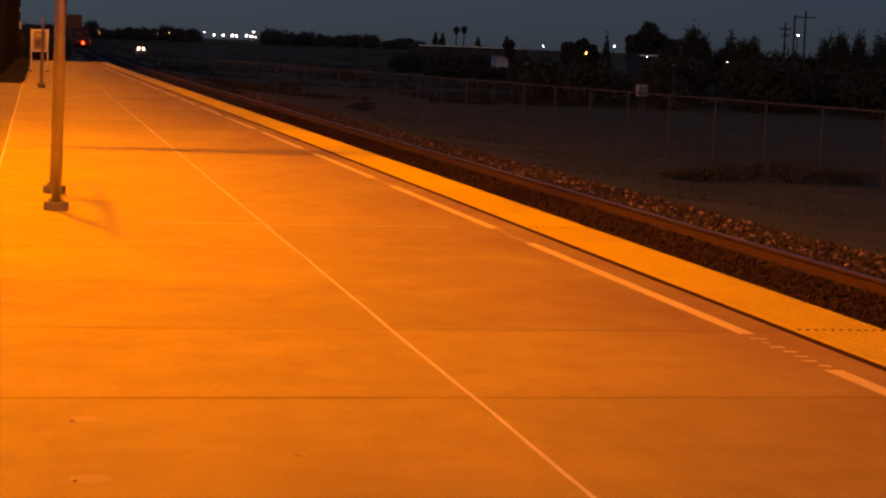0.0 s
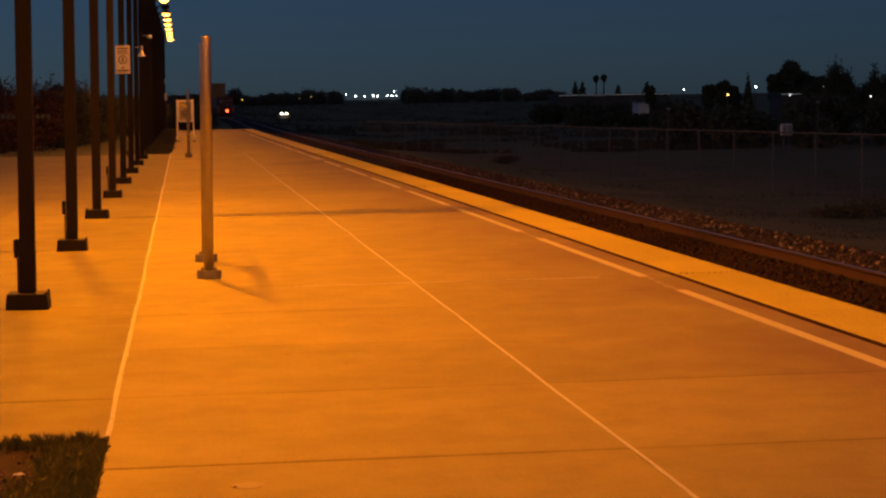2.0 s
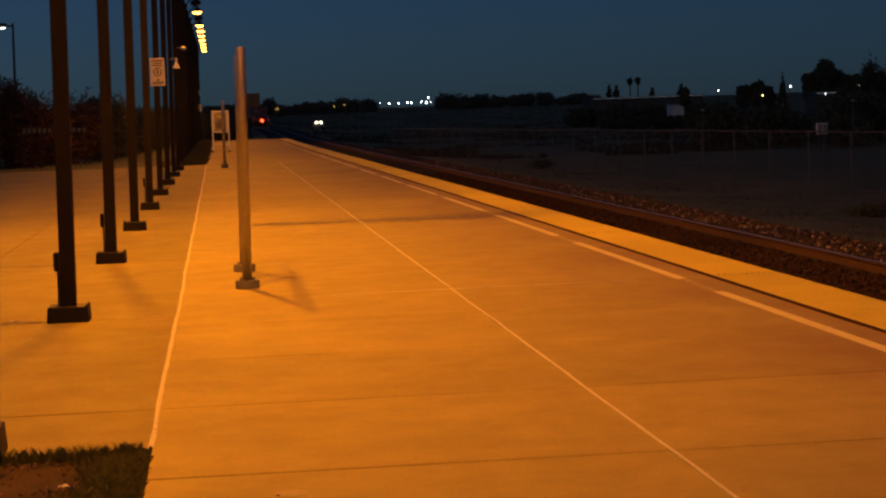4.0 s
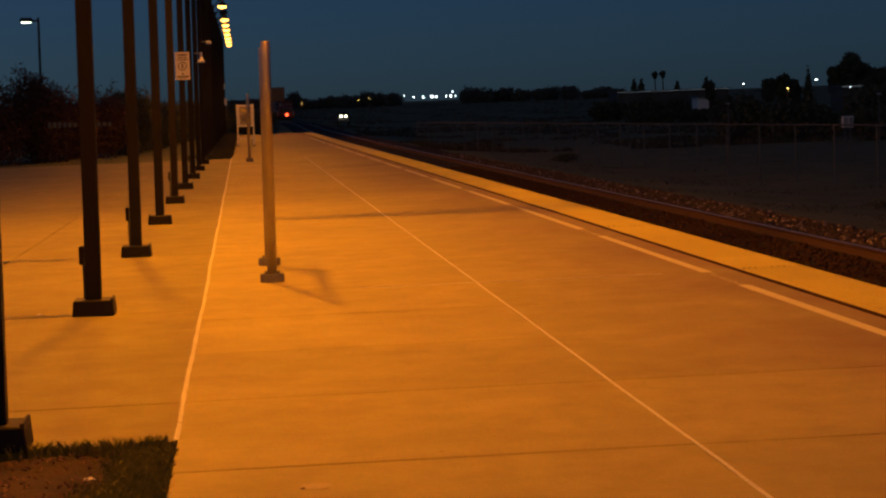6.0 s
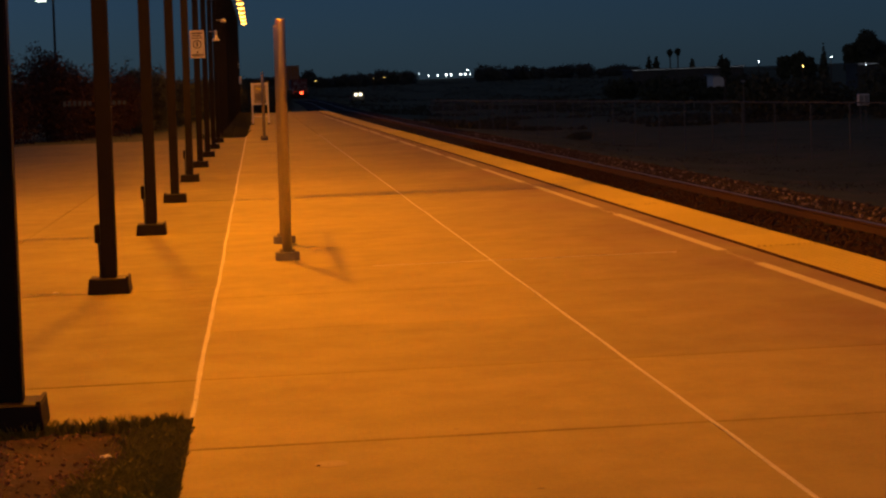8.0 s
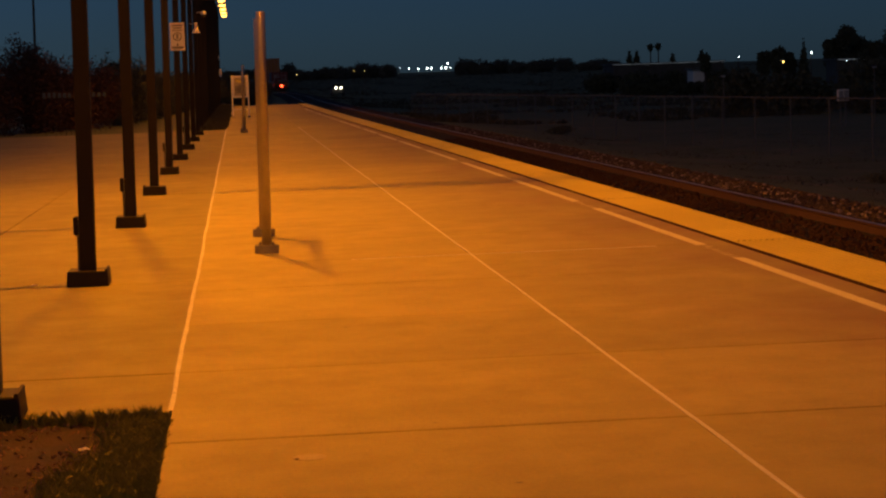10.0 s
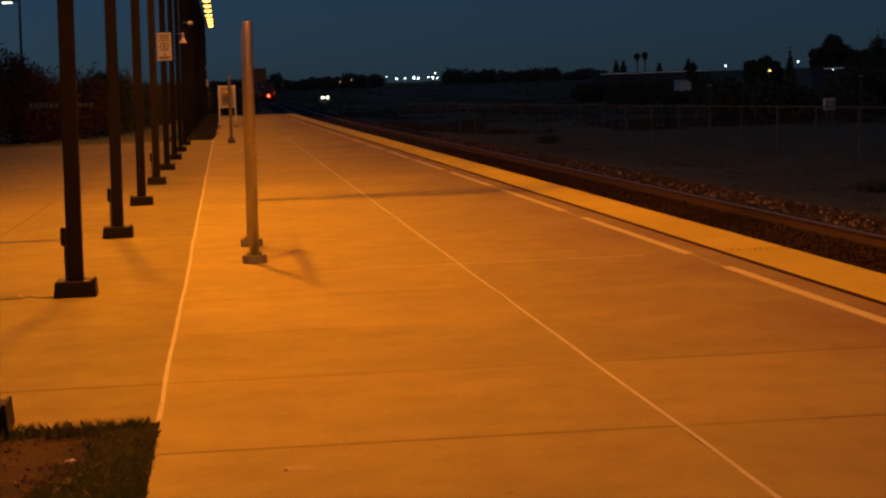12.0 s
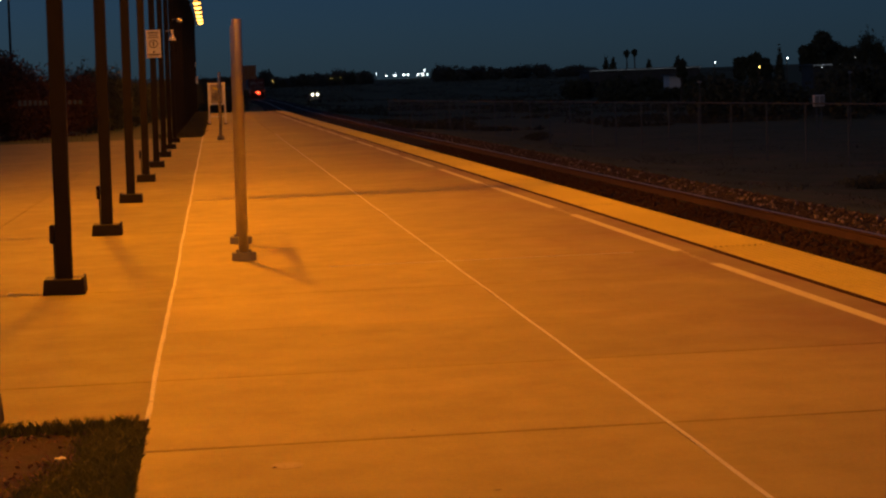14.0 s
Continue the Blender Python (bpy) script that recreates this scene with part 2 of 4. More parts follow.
M_BLUE = surface("blue_grey_container_paint", (0.07, 0.10, 0.15), (0.10, 0.13, 0.18), 0.55, big=0.9, small=20, dirt=(0.07, 0.06, 0.05))
M_GREY = surface("pale_grey_container_paint", (0.34, 0.35, 0.35), (0.28, 0.28, 0.28), 0.55, big=0.9, small=20, dirt=(0.15, 0.12, 0.1))
M_CARBODY = surface("yellowed_well_car_paint", (0.24, 0.14, 0.05), (0.17, 0.10, 0.045), 0.7, big=0.8, small=15, dirt=(0.07, 0.05, 0.04))
M_WHEEL = surface("dark_wheel_steel", (0.05, 0.045, 0.04), (0.08, 0.07, 0.06), 0.6, metal=0.5)
M_POSTER = surface("printed_map_sheet", (0.50, 0.44, 0.32), (0.22, 0.20, 0.16), 0.3, big=6, small=25, bump=0, dirt=(0.60, 0.52, 0.25), dirt_at=(0.55, 0.6))


# ---- building helpers ----
def raw(name, verts, faces, material):
    me = bpy.data.meshes.new(name)
    me.from_pydata(verts, [], faces)
    me.update()
    for m in material if isinstance(material, (list, tuple)) else [material]:
        me.materials.append(m)
    return me


def mesh_of(name, bm, material):
    bmesh.ops.recalc_face_normals(bm, faces=bm.faces[:])
    me = bpy.data.meshes.new(name)
    bm.to_mesh(me)
    bm.free()
    me.materials.append(material)
    return me


def part(name, bm, material, parent, label=""):
    """Links a bmesh (or a finished mesh) as one object under a thing or a part."""
    me = bm if isinstance(bm, bpy.types.Mesh) else mesh_of(name, bm, material)
    ob = new(name, me)
    ob.parent = parent
    return tagged(ob, label)


def thing(name, label, category, at=(0, 0, 0), group="", kind="", turn=0):
    ob = new(name)
    ob.empty_display_size = 0.2
    ob.matrix_basis = pose(*at, 0, 0, turn)
    return tagged(ob, label, category, group, kind)


def box_bm(x0, x1, y0, y1, z0, z1, bevel=0.0, bm=None, segments=1):
    bm = bm or bmesh.new()
    made = bmesh.ops.create_cube(bm, size=1)["verts"]
    for v in made:
        v.co = Vector((x0 + (v.co.x + 0.5) * (x1 - x0), y0 + (v.co.y + 0.5) * (y1 - y0), z0 + (v.co.z + 0.5) * (z1 - z0)))
    if bevel:
        edges = list({e for v in made for e in v.link_edges})
        bmesh.ops.bevel(bm, geom=edges, offset=bevel, segments=segments, affect="EDGES")
    return bm


def rod_bm(a, b, r0, r1=None, n=12, bm=None):
    """A round bar from a to b."""
    bm = bm or bmesh.new()
    a, b = Vector(a), Vector(b)
    m = Matrix.Translation((a + b) / 2) @ (b - a).to_track_quat("Z", "Y").to_matrix().to_4x4()
    bmesh.ops.create_cone(bm, cap_ends=True, segments=n, radius1=r0, radius2=r0 if r1 is None else r1, depth=(b - a).length, matrix=m)
    return bm


def lathe_bm(profile, n=20, bm=None, at=(0, 0, 0)):
    """Turns (radius, height) pairs round the z axis."""
    bm = bm or bmesh.new()
    rings = []
    for r, z in profile:
        rings.append([bm.verts.new((at[0] + r * math.cos(2 * math.pi * k / n), at[1] + r * math.sin(2 * math.pi * k / n), at[2] + z)) for k in range(n)])
    for lo, hi in zip(rings, rings[1:]):
        for k in range(n):
            bm.faces.new((lo[k], lo[(k + 1) % n], hi[(k + 1) % n], hi[k]))
    bm.faces.new(rings[0][::-1])
    bm.faces.new(rings[-1])
    return bm


def smooth(me):
    for p in me.polygons:
        p.use_smooth = True
    return me


def bend(y):
    """How far the track and the platform's edge swing aside along their length."""
    s = min(max((y - 150) / 100, 0), 1)
    return -0.5 * math.sin(math.pi * min(max(y, 0), 240) / 240) ** 2 + 0.45 * s * s * (3 - 2 * s)


rng = np.random.default_rng(7)


def leaves(name, blobs, count, size, material):
    """A mesh of small folded leaves scattered through the outer part of uneven clumps: (x, y, z, rx, ry, rz)."""
    b = np.array(blobs, float)
    weight = (b[:, 3] * b[:, 4] * b[:, 5]) ** 0.667
    pick = rng.choice(len(b), count, p=weight / weight.sum())
    d = rng.normal(size=(count, 3))
    d /= np.linalg.norm(d, axis=1)[:, None]
    rad = rng.uniform(0.25, 1.0, count) ** 0.45
    lump = 1 + 0.22 * np.sin(d[:, 0] * 5 + pick) * np.cos(d[:, 1] * 4 + pick * 2) + 0.10 * rng.normal(size=count)
    c = b[pick, :3] + d * (rad * lump)[:, None] * b[pick, 3:]
    u = rng.normal(size=(count, 3))
    u /= np.linalg.norm(u, axis=1)[:, None]
    w = np.cross(u, rng.normal(size=(count, 3)))
    w /= np.linalg.norm(w, axis=1)[:, None]
    s = size * rng.uniform(0.6, 1.4, count)[:, None]
    v = np.stack([c - u * s, c + w * s * 0.5, c + u * s, c - w * s * 0.5], 1).reshape(-1, 3)
    f = np.arange(count * 4).reshape(-1, 4)
    return raw(name, v.tolist(), f.tolist(), material)


def stones(name, xs, ys, zs, size, material):
    """Angular stones, one small distorted solid each, joined in one mesh."""
    bm = bmesh.new()
    bmesh.ops.create_icosphere(bm, subdivisions=1, radius=1)
    base = np.array([v.co[:] for v in bm.verts])
    tri = np.array([[v.index for v in f.verts] for f in bm.faces])
    bm.free()
    n = len(xs)
    k = len(base)
    v = base[None] * rng.uniform(0.6, 1.25, (n, k, 1)) * rng.uniform(0.6, 1.2, (n, 1, 3)) * (size * rng.uniform(0.6, 1.3, n))[:, None, None]
    a = rng.uniform(0, 6.28, n)
    ca, sa = np.cos(a)[:, None], np.sin(a)[:, None]
    x, y = v[..., 0] * ca - v[..., 1] * sa, v[..., 0] * sa + v[..., 1] * ca
    v = np.stack([x + xs[:, None], y + ys[:, None], v[..., 2] * 0.8 + zs[:, None]], 2).reshape(-1, 3)
    f = (tri[None] + (np.arange(n) * k)[:, None, None]).reshape(-1, 3)
    return raw(name, v.tolist(), f.tolist(), material)


def blades(name, xs, ys, zs, height, width, material, lean=0.5):
    n = len(xs)
    a, h = rng.uniform(0, 6.28, n), height * rng.uniform(0.5, 1.3, n)
    dx, dy = np.cos(a) * width / 2, np.sin(a) * width / 2
    lx, ly = rng.normal(0, lean, n) * h, rng.normal(0, lean, n) * h
    v = np.stack([np.stack([xs - dx, ys - dy, zs], 1), np.stack([xs + dx, ys + dy, zs], 1),
                  np.stack([xs + dx * 0.7 + lx * 0.4, ys + dy * 0.7 + ly * 0.4, zs + h * 0.6], 1), np.stack([xs + lx, ys + ly, zs + h], 1)], 1).reshape(-1, 3)
    return raw(name, v.tolist(), np.arange(n * 4).reshape(-1, 4).tolist(), material)


# ---- the ground, one sheet to the horizon ----
def steps(lo, mid0, mid1, hi, fine, grow=1.25):
    vals = list(np.arange(mid0, mid1 + fine / 2, fine))
    s, v = fine, mid1
    while v < hi:
        s *= grow
        v += s
        vals.append(v)
    s, v = fine, mid0
    while v > lo:
        s *= grow
        v -= s
        vals.insert(0, v)
    return vals


def ground_height(x, y):
    side = x - bend(y)
    if side < -0.1:
        z = -0.13 if y < 9.0 and x > -4.6 else -0.045
    elif side < 4.9:
        z = -0.045 - 0.62 * min(1, (side + 0.1) / 2.0)
    elif side < 7.9:
        z = -0.665
    elif side < 9.2:
        z = -0.665 - 0.25 * (side - 7.9) / 1.3
    else:
        z = -0.915 - 0.65 * min(1, (side - 9.2) / 7.0)
    d = math.hypot(x, y)
    far = min(max((d - 260) / 380, 0), 1)
    z += 3.8 * far * far * (3 - 2 * far)
    z += (0.10 if side > 9 or side < -3 else 0.02) * noise.noise(Vector((x * 0.16, y * 0.16, 0))) * (1 if side > 8 or side < -0.5 else 0)
    return min(z, -0.04) if -14 < x < 0.5 and y < 64 else z


gx, gy = steps(-2600, -16, 26, 2600, 0.6), steps(-120, -4, 110, 4200, 1.2)
gv = [(x, y, ground_height(x, y)) for y in gy for x in gx]
gf = [(j * len(gx) + i, j * len(gx) + i + 1, (j + 1) * len(gx) + i + 1, (j + 1) * len(gx) + i) for j in range(len(gy) - 1) for i in range(len(gx) - 1)]
tagged(new("ground", smooth(raw("ground", gv, gf, M_DIRT))), "dry brown open ground with sparse weeds", "ground", kind="structure")

# ---- platform ----
L_LINE, C_LINE, INNER, OUTER = -0.30, 1.94, 4.18, 4.725
END = 121.0
BAY = 2.033
platform = thing("platform", "long broomed concrete station platform lit orange", "platform", kind="structure")
core = []
ys = np.linspace(-7.9, END, 61)
for y in ys:
    b = bend(y)
    core += [(L_LINE + 0.01, y, -0.9), (L_LINE + 0.01, y, -0.10), (OUTER - 0.03 + b, y, -0.10), (OUTER - 0.03 + b, y, -0.9)]
cf = [tuple(4 * i + k for k in (0, 1, 2, 3)) for i in (0, len(ys) - 1)]
for i in range(len(ys) - 1):
    for k in range(4):
        cf.append((4 * i + k, 4 * i + (k + 1) % 4, 4 * i + 4 + (k + 1) % 4, 4 * i + 4 + k))
part("foundation", raw("foundation", core, cf, M_JOINT), None, platform, "dark concrete foundation")


def slab(x0, x1, y0, y1, parent, curved=False, gap=0.009, material=None):
    """One slab with chamfered top edges; its right side follows the platform's edge if curved."""
    c = 0.006
    bs = (bend(y0), bend(y1)) if curved else (0, 0)
    side = 0.0045
    rows = [(x0 + side, y0 + gap), (x1 - side + bs[0], y0 + gap), (x1 - side + bs[1], y1 - gap), (x0 + side, y1 - gap)]
    ins = [(rows[0][0] + c, rows[0][1] + c), (rows[1][0] - c, rows[1][1] + c), (rows[2][0] - c, rows[2][1] - c), (rows[3][0] + c, rows[3][1] - c)]
    dz = rng.uniform(-0.0012, 0.0012)
    v = [(x, y, -0.12) for x, y in rows] + [(x, y, -c + dz) for x, y in rows] + [(x, y, dz) for x, y in ins]
    f = [(3, 2, 1, 0), (8, 9, 10, 11)] + [(a + k, a + (k + 1) % 4, a + 4 + (k + 1) % 4, a + 4 + k) for a in (0, 4) for k in range(4)]
    return part("slab", raw("slab", v, f, material or M_CONC), None, parent)


row0 = 8.328 - 8 * BAY
y = row0
while y < END:
    y1 = min(y + BAY, END)
    slab(L_LINE, C_LINE, y, y1, platform)
    slab(C_LINE, INNER - 0.022, y, y1, platform, True)
    y += BAY

apron = thing("apron", "concrete paving between the steel columns, cracked and lit orange", "pavement", kind="structure")
marks = [9.13, 10.36, 15.17] + [15.17 + 6.04 * k for k in range(1, 9)]
marks[-1] = 62.6
for a, b in zip(marks, marks[1:]):
    slab(-2.42, L_LINE, a, b, apron, gap=0.009, material=M_APRON)
    slab(-7.2, -2.42, a, b, apron, gap=0.009, material=M_APRON)
    slab(-13.2, -7.2, a, b, apron, gap=0.009, material=M_APRON)


def ribbon(name, x, y0, y1, width, label, material=None, wander=0.006):
    """A thin wavering bead of sealant along a joint."""
    n = int((y1 - y0) / 0.12)
    v, f = [], []
    for i in range(n + 1):
        yy = y0 + (y1 - y0) * i / n
        mid = x + wander * 2.2 * noise.noise(Vector((yy * 0.55, x, 0))) + wander * 0.5 * noise.noise(Vector((yy * 1.7, x, 3)))
        w = width / 2 * (1 + 0.35 * noise.noise(Vector((yy * 3.1, x, 7))))
        v += [(mid - w, yy, 0.0005), (mid - w * 0.6, yy, 0.005), (mid + w * 0.6, yy, 0.005), (mid + w, yy, 0.0005)]
    for i in range(n):
        for k in range(3):
            f.append((4 * i + k, 4 * i + k + 1, 4 * i + 5 + k, 4 * i + 4 + k))
    return part(name, raw(name, v, f, material or M_SEAL), None, platform, label)


ribbon("sealant", L_LINE, 9.15, 67.0, 0.027, "pale sealant bead along the joint", wander=0.005)
ribbon("sealant", C_LINE, 2.0, 62.0, 0.019, "pale sealant bead along the joint", wander=0.004)
cross = part("sealant", box_bm(0.95, 3.5, 16.385, 16.40, 0.0, 0.004), M_SEAL, platform, "thin pale sealant across the platform")

# broken edge line, with worn remains of paint in its gaps
edge_line = thing("edge_line", "worn pale painted broken line beside the platform edge", "road marking", kind="structure")
y = 9.16 - 12.1 - 0.10
while y < 100:
    v, f = [], []
    n = 40
    for i in range(n + 1):
        yy = y - 4.86 + 4.86 * i / n
        w0, w1 = 0.004 * noise.noise(Vector((yy * 6, 1, 0))), 0.004 * noise.noise(Vector((yy * 6, 5, 0)))
        b = bend(yy)
        v += [(3.845 + w0 + b, yy, 0.0025), (3.935 + w1 + b, yy, 0.0025), (3.845 + w0 + b, yy, 0.004), (3.935 + w1 + b, yy, 0.004)]
    for i in range(n):
        q = 4 * i
        f += [(q + 2, q + 3, q + 7, q + 6), (q, q + 2, q + 6, q + 4), (q + 3, q + 1, q + 5, q + 7)]
    part("dash", raw("dash", v, f, M_PAINT), None, edge_line)
    for k in range(7):
        yy = y + 0.12 + k * 0.15
        cx, s = 3.89 + bend(yy) + rng.uniform(-0.02, 0.02), rng.uniform(0.018, 0.045)
        v = [(cx - s, yy, 0.003), (cx + s, yy - 0.02, 0.003), (cx + s * 1.1, yy + rng.uniform(0.0, 0.025), 0.003), (cx - s * 0.9, yy + rng.uniform(0.025, 0.05), 0.003)]
        part("paint_fleck", raw("paint_fleck", v, [(0, 1, 2, 3)], M_PAINT), None, edge_line)
    y += 6.05

# ---- tactile strip ----
def tactile(domed):
    w, l = 0.545, 1.206
    v = [(0, 0, -0.14), (w, 0, -0.14), (w, l, -0.14), (0, l, -0.14), (0, 0, 0.012), (w, 0, 0.012), (w, l, 0.012), (0, l, 0.012)]
    f = [(4, 5, 6, 7)] + [(k, (k + 1) % 4, 4 + (k + 1) % 4, 4 + k) for k in range(4)]
    if domed:
        for i in range(9):
            for j in range(20):
                cx, cy, q = 0.0335 + i * 0.06, 0.033 + j * 0.06, len(v)
                for r, z in ((0.017, 0.012), (0.015, 0.0175), (0.009, 0.0205)):
                    v += [(cx + r * math.cos(k * math.pi / 3), cy + r * math.sin(k * math.pi / 3), z) for k in range(6)]
                for o in (0, 6):
                    f += [(q + o + k, q + o + (k + 1) % 6, q + o + 6 + (k + 1) % 6, q + o + 6 + k) for k in range(6)]
                f.append(tuple(range(q + 12, q + 18)))
    return raw("panel", v, f, M_TACT)


strip = thing("tactile_paving", "yellow truncated-dome warning strip along the platform edge", "tactile paving", kind="structure")
domed, plain = tactile(True), tactile(False)
for k in range(107):
    y = 10.33 - 15 * 1.21 + k * 1.21 + (0.008 if k % 5 == 0 else 0)
    if y + 1.2 > END:
        break
    ob = part("panel", domed if y < 60 else plain, None, strip)
    ob.location = (INNER + 0.022 + bend(y), y, 0.0)
    ob.rotation_euler[2] = math.atan2(bend(y) - bend(y + 1.2), 1.2)

gap_v, gap_f = [], []
gap_y = np.linspace(-7.8, END, 90)
for yy in gap_y:
    gap_v += [(INNER - 0.024 + bend(yy), yy, -0.003), (INNER + 0.024 + bend(yy), yy, 0.004), (INNER + 0.024 + bend(yy), yy, -0.13), (INNER - 0.024 + bend(yy), yy, -0.13)]
for i in range(len(gap_y) - 1):
    for k in range(4):
        gap_f.append((4 * i + k, 4 * i + (k + 1) % 4, 4 * i + 4 + (k + 1) % 4, 4 * i + 4 + k))
part("joint_strip", raw("joint_strip", gap_v, gap_f, M_GAP), None, strip, "black joint strip beside the yellow panels")
rivet = mesh_of("rivet", lathe_bm([(0.012, 0.012), (0.012, 0.0155), (0.006, 0.017)], 6), M_GAP)
for k in range(0, 60, 5):
    for i in range(11):
        y = 10.33 - 12.1 + k * 1.21 + 0.004
        ob = part("rivet", rivet, None, strip)
        ob.location = (INNER + 0.045 + i * 0.049 + bend(y), y + 0.012, 0.001)

# ---- track ----
RAIL_TOP, NEAR_RAIL, FAR_RAIL = -0.40, 5.89, 7.40
track = thing("railway_track", "straight railway track on timber ties beside the platform", "railway track", kind="structure")
prof = [(-0.070, 0.0), (-0.070, 0.012), (-0.012, 0.028), (-0.010, 0.130), (-0.034, 0.145), (-0.036, 0.164), (-0.028, 0.171), (0.028, 0.171), (0.036, 0.164), (0.034, 0.145), (0.010, 0.130), (0.012, 0.028), (0.070, 0.012), (0.070, 0.0)]


def rail(x):
    stations = list(np.arange(-20, 250, 3.0)) + list(np.arange(250, 900, 25.0))
    v, f = [], []
    n = len(prof)
    for yy in stations:
        v += [(x + px + bend(yy), yy, RAIL_TOP - 0.171 + pz) for px, pz in prof]
    for i in range(len(stations) - 1):
        for k in range(n):
            f.append((n * i + k, n * i + (k + 1) % n, n * i + n + (k + 1) % n, n * i + n + k))
    me = raw("rail", v, f, (M_RUST, M_SHINE))
    for i, p in enumerate(me.polygons):
        if i % n in (6, 7):
            p.material_index = 1
    return part("rail", me, None, track, "rusted steel rail with a polished head")


rail(NEAR_RAIL)
rail(FAR_RAIL)
tie_me = mesh_of("tie", box_bm(-1.3, 1.3, -0.115, 0.115, -0.18, 0, 0.012), M_TIE)
plate_me = mesh_of("tie_plate", box_bm(-0.1, 0.1, -0.09, 0.09, 0, 0.014, 0.003), M_RUST)
for k in range(230):
    y = 4 + k * 0.54
    ob = part("tie", tie_me, None, track)
    ob.location, ob.rotation_euler[2] = (6.645 + bend(y), y, RAIL_TOP - 0.186), rng.normal(0, 0.012)
    if y < 70:
        q = part("tie_plate", plate_me, None, track)
        q.location = (FAR_RAIL + bend(y), y, RAIL_TOP - 0.1855)
bed_v, bed_f = [], []
shape = [(4.79, -0.66), (4.80, -0.545), (7.36, -0.545), (7.50, -0.45), (8.45, -0.45), (9.9, -0.99)]
by = list(np.arange(-10, 250, 2.0)) + list(np.arange(250, 900, 30.0))
for yy in by:
    bed_v += [(px + bend(yy), yy, pz) for px, pz in shape]
for i in range(len(by) - 1):
    for k in range(5):
        bed_f.append((6 * i + k, 6 * i + k + 1, 6 * i + 7 + k, 6 * i + 6 + k))
ballast = tagged(new("ballast", raw("ballast", bed_v, bed_f, M_BED)), "bed of crushed grey-brown stone under the track", "ballast", kind="structure")


def stone_places(n, x0, x1, y0, y1, power):
    ys_ = y0 + (y1 - y0) * rng.uniform(0, 1, n) ** power
    xs_ = rng.uniform(x0, x1, n)
    zs_ = np.interp(xs_, [7.36, 7.5, 8.45, 9.9], [-0.537, -0.442, -0.442, -0.98]) + rng.uniform(-0.012, 0.012, n)
    return xs_ + np.array([bend(t) for t in ys_]), ys_, zs_


tagged(new("ballast_stones", stones("ballast_stones", *stone_places(17000, 4.85, 7.34, 9, 62, 1.5), 0.034, M_OILROCK)), "crushed grey-brown track stone between the rails", "gravel", kind="stuff")
tagged(new("shoulder_stones", stones("shoulder_stones", *stone_places(15000, 7.52, 9.5, 9, 75, 1.5), 0.030, M_ROCK)), "paler loose stone on the track shoulder", "gravel", kind="stuff")
kinds = [stones("stone", np.zeros(1), np.zeros(1), np.zeros(1), 0.036, M_ROCK) for _ in range(8)]
for i in range(300):
    x, y = rng.uniform(7.47, 8.4), rng.uniform(12.5, 26)
    ob = part("stone", kinds[i % 8], None, ballast)
    ob.location = (x + bend(y), y, -0.43)
    ob.rotation_euler[2] = rng.uniform(0, 6.28)
# ---- foreground soil and grass ----
sv, sf = [], []
sx, sy = np.linspace(-4.5, L_LINE + 0.005, 40), np.linspace(-7.6, 9.12, 140)
for yy in sy:
    for xx in sx:
        edge = min(1, (L_LINE - xx) / 0.08, (9.14 - yy) / 0.08)
        sv.append((xx, yy, -0.035 - 0.14 * max(0, 1 - (xx + 4.5) / 0.5, 1 - (yy + 7.6) / 0.5) + 0.028 * noise.noise(Vector((xx * 3, yy * 3, 0))) * edge + 0.012 * noise.noise(Vector((xx * 11, yy * 11, 2))) * edge))
for j in range(139):
    for i in range(39):
        sf.append((j * 40 + i, j * 40 + i + 1, j * 40 + 41 + i, j * 40 + 40 + i))
tagged(new("soil_bed", smooth(raw("soil_bed", sv, sf, M_SOIL))), "bare brown soil bed beside the platform", "soil", kind="structure")

mv, mf = [], []
for i in range(40):
    yy = 6.0 + 3.08 * i / 39
    x0 = -0.50 - 0.04 * math.sin(yy * 5.1) - 0.13 * (9.1 - yy)
    for k in range(12):
        xx = x0 + (L_LINE - 0.003 - x0) * k / 11
        mv.append((xx, yy, -0.012 + 0.010 * noise.noise(Vector((xx * 14, yy * 14, 5))) - (0.03 if k == 0 else 0)))
for i in range(39):
    for k in range(11):
        mf.append((12 * i + k, 12 * i + k + 1, 12 * i + 13 + k, 12 * i + 12 + k))
tagged(new("thatch", raw("thatch", mv, mf, M_MAT)), "matted green turf under the grass", "turf", kind="structure")
n = 26000
px, py = -0.304 - 0.62 * rng.uniform(0, 1, n) ** 1.3, rng.uniform(6.0, 9.10, n)
keep = px > -0.50 - 0.04 * np.sin(py * 5.1) - 0.13 * (9.1 - py) + 0.04 * rng.normal(size=n)
px, py = px[keep], py[keep]
tagged(new("grass", blades("grass", px, py, np.full(len(px), -0.02), 0.030, 0.0042, M_GRASS, 0.5)), "short green grass patch at the platform corner", "grass", kind="stuff")
n = 1900
px, py = -0.36 - 1.5 * rng.uniform(0, 1, n) ** 1.5, 9.11 - 0.09 * rng.uniform(0, 1, n) ** 1.2
tagged(new("edge_grass", blades("edge_grass", px, py, np.full(n, -0.04), 0.07, 0.004, M_GRASS, 0.25)), "ragged grass fringe along the paving edge", "grass", kind="stuff")
n = 5200
px, py = rng.uniform(-2.6, -0.5, n), rng.uniform(6.0, 9.05, n)
keep = np.array([noise.noise(Vector((a * 3.2, b * 3.2, 9))) for a, b in zip(px, py)]) > rng.normal(-0.05, 0.25, n)
px, py = px[keep], py[keep]
n = len(px)
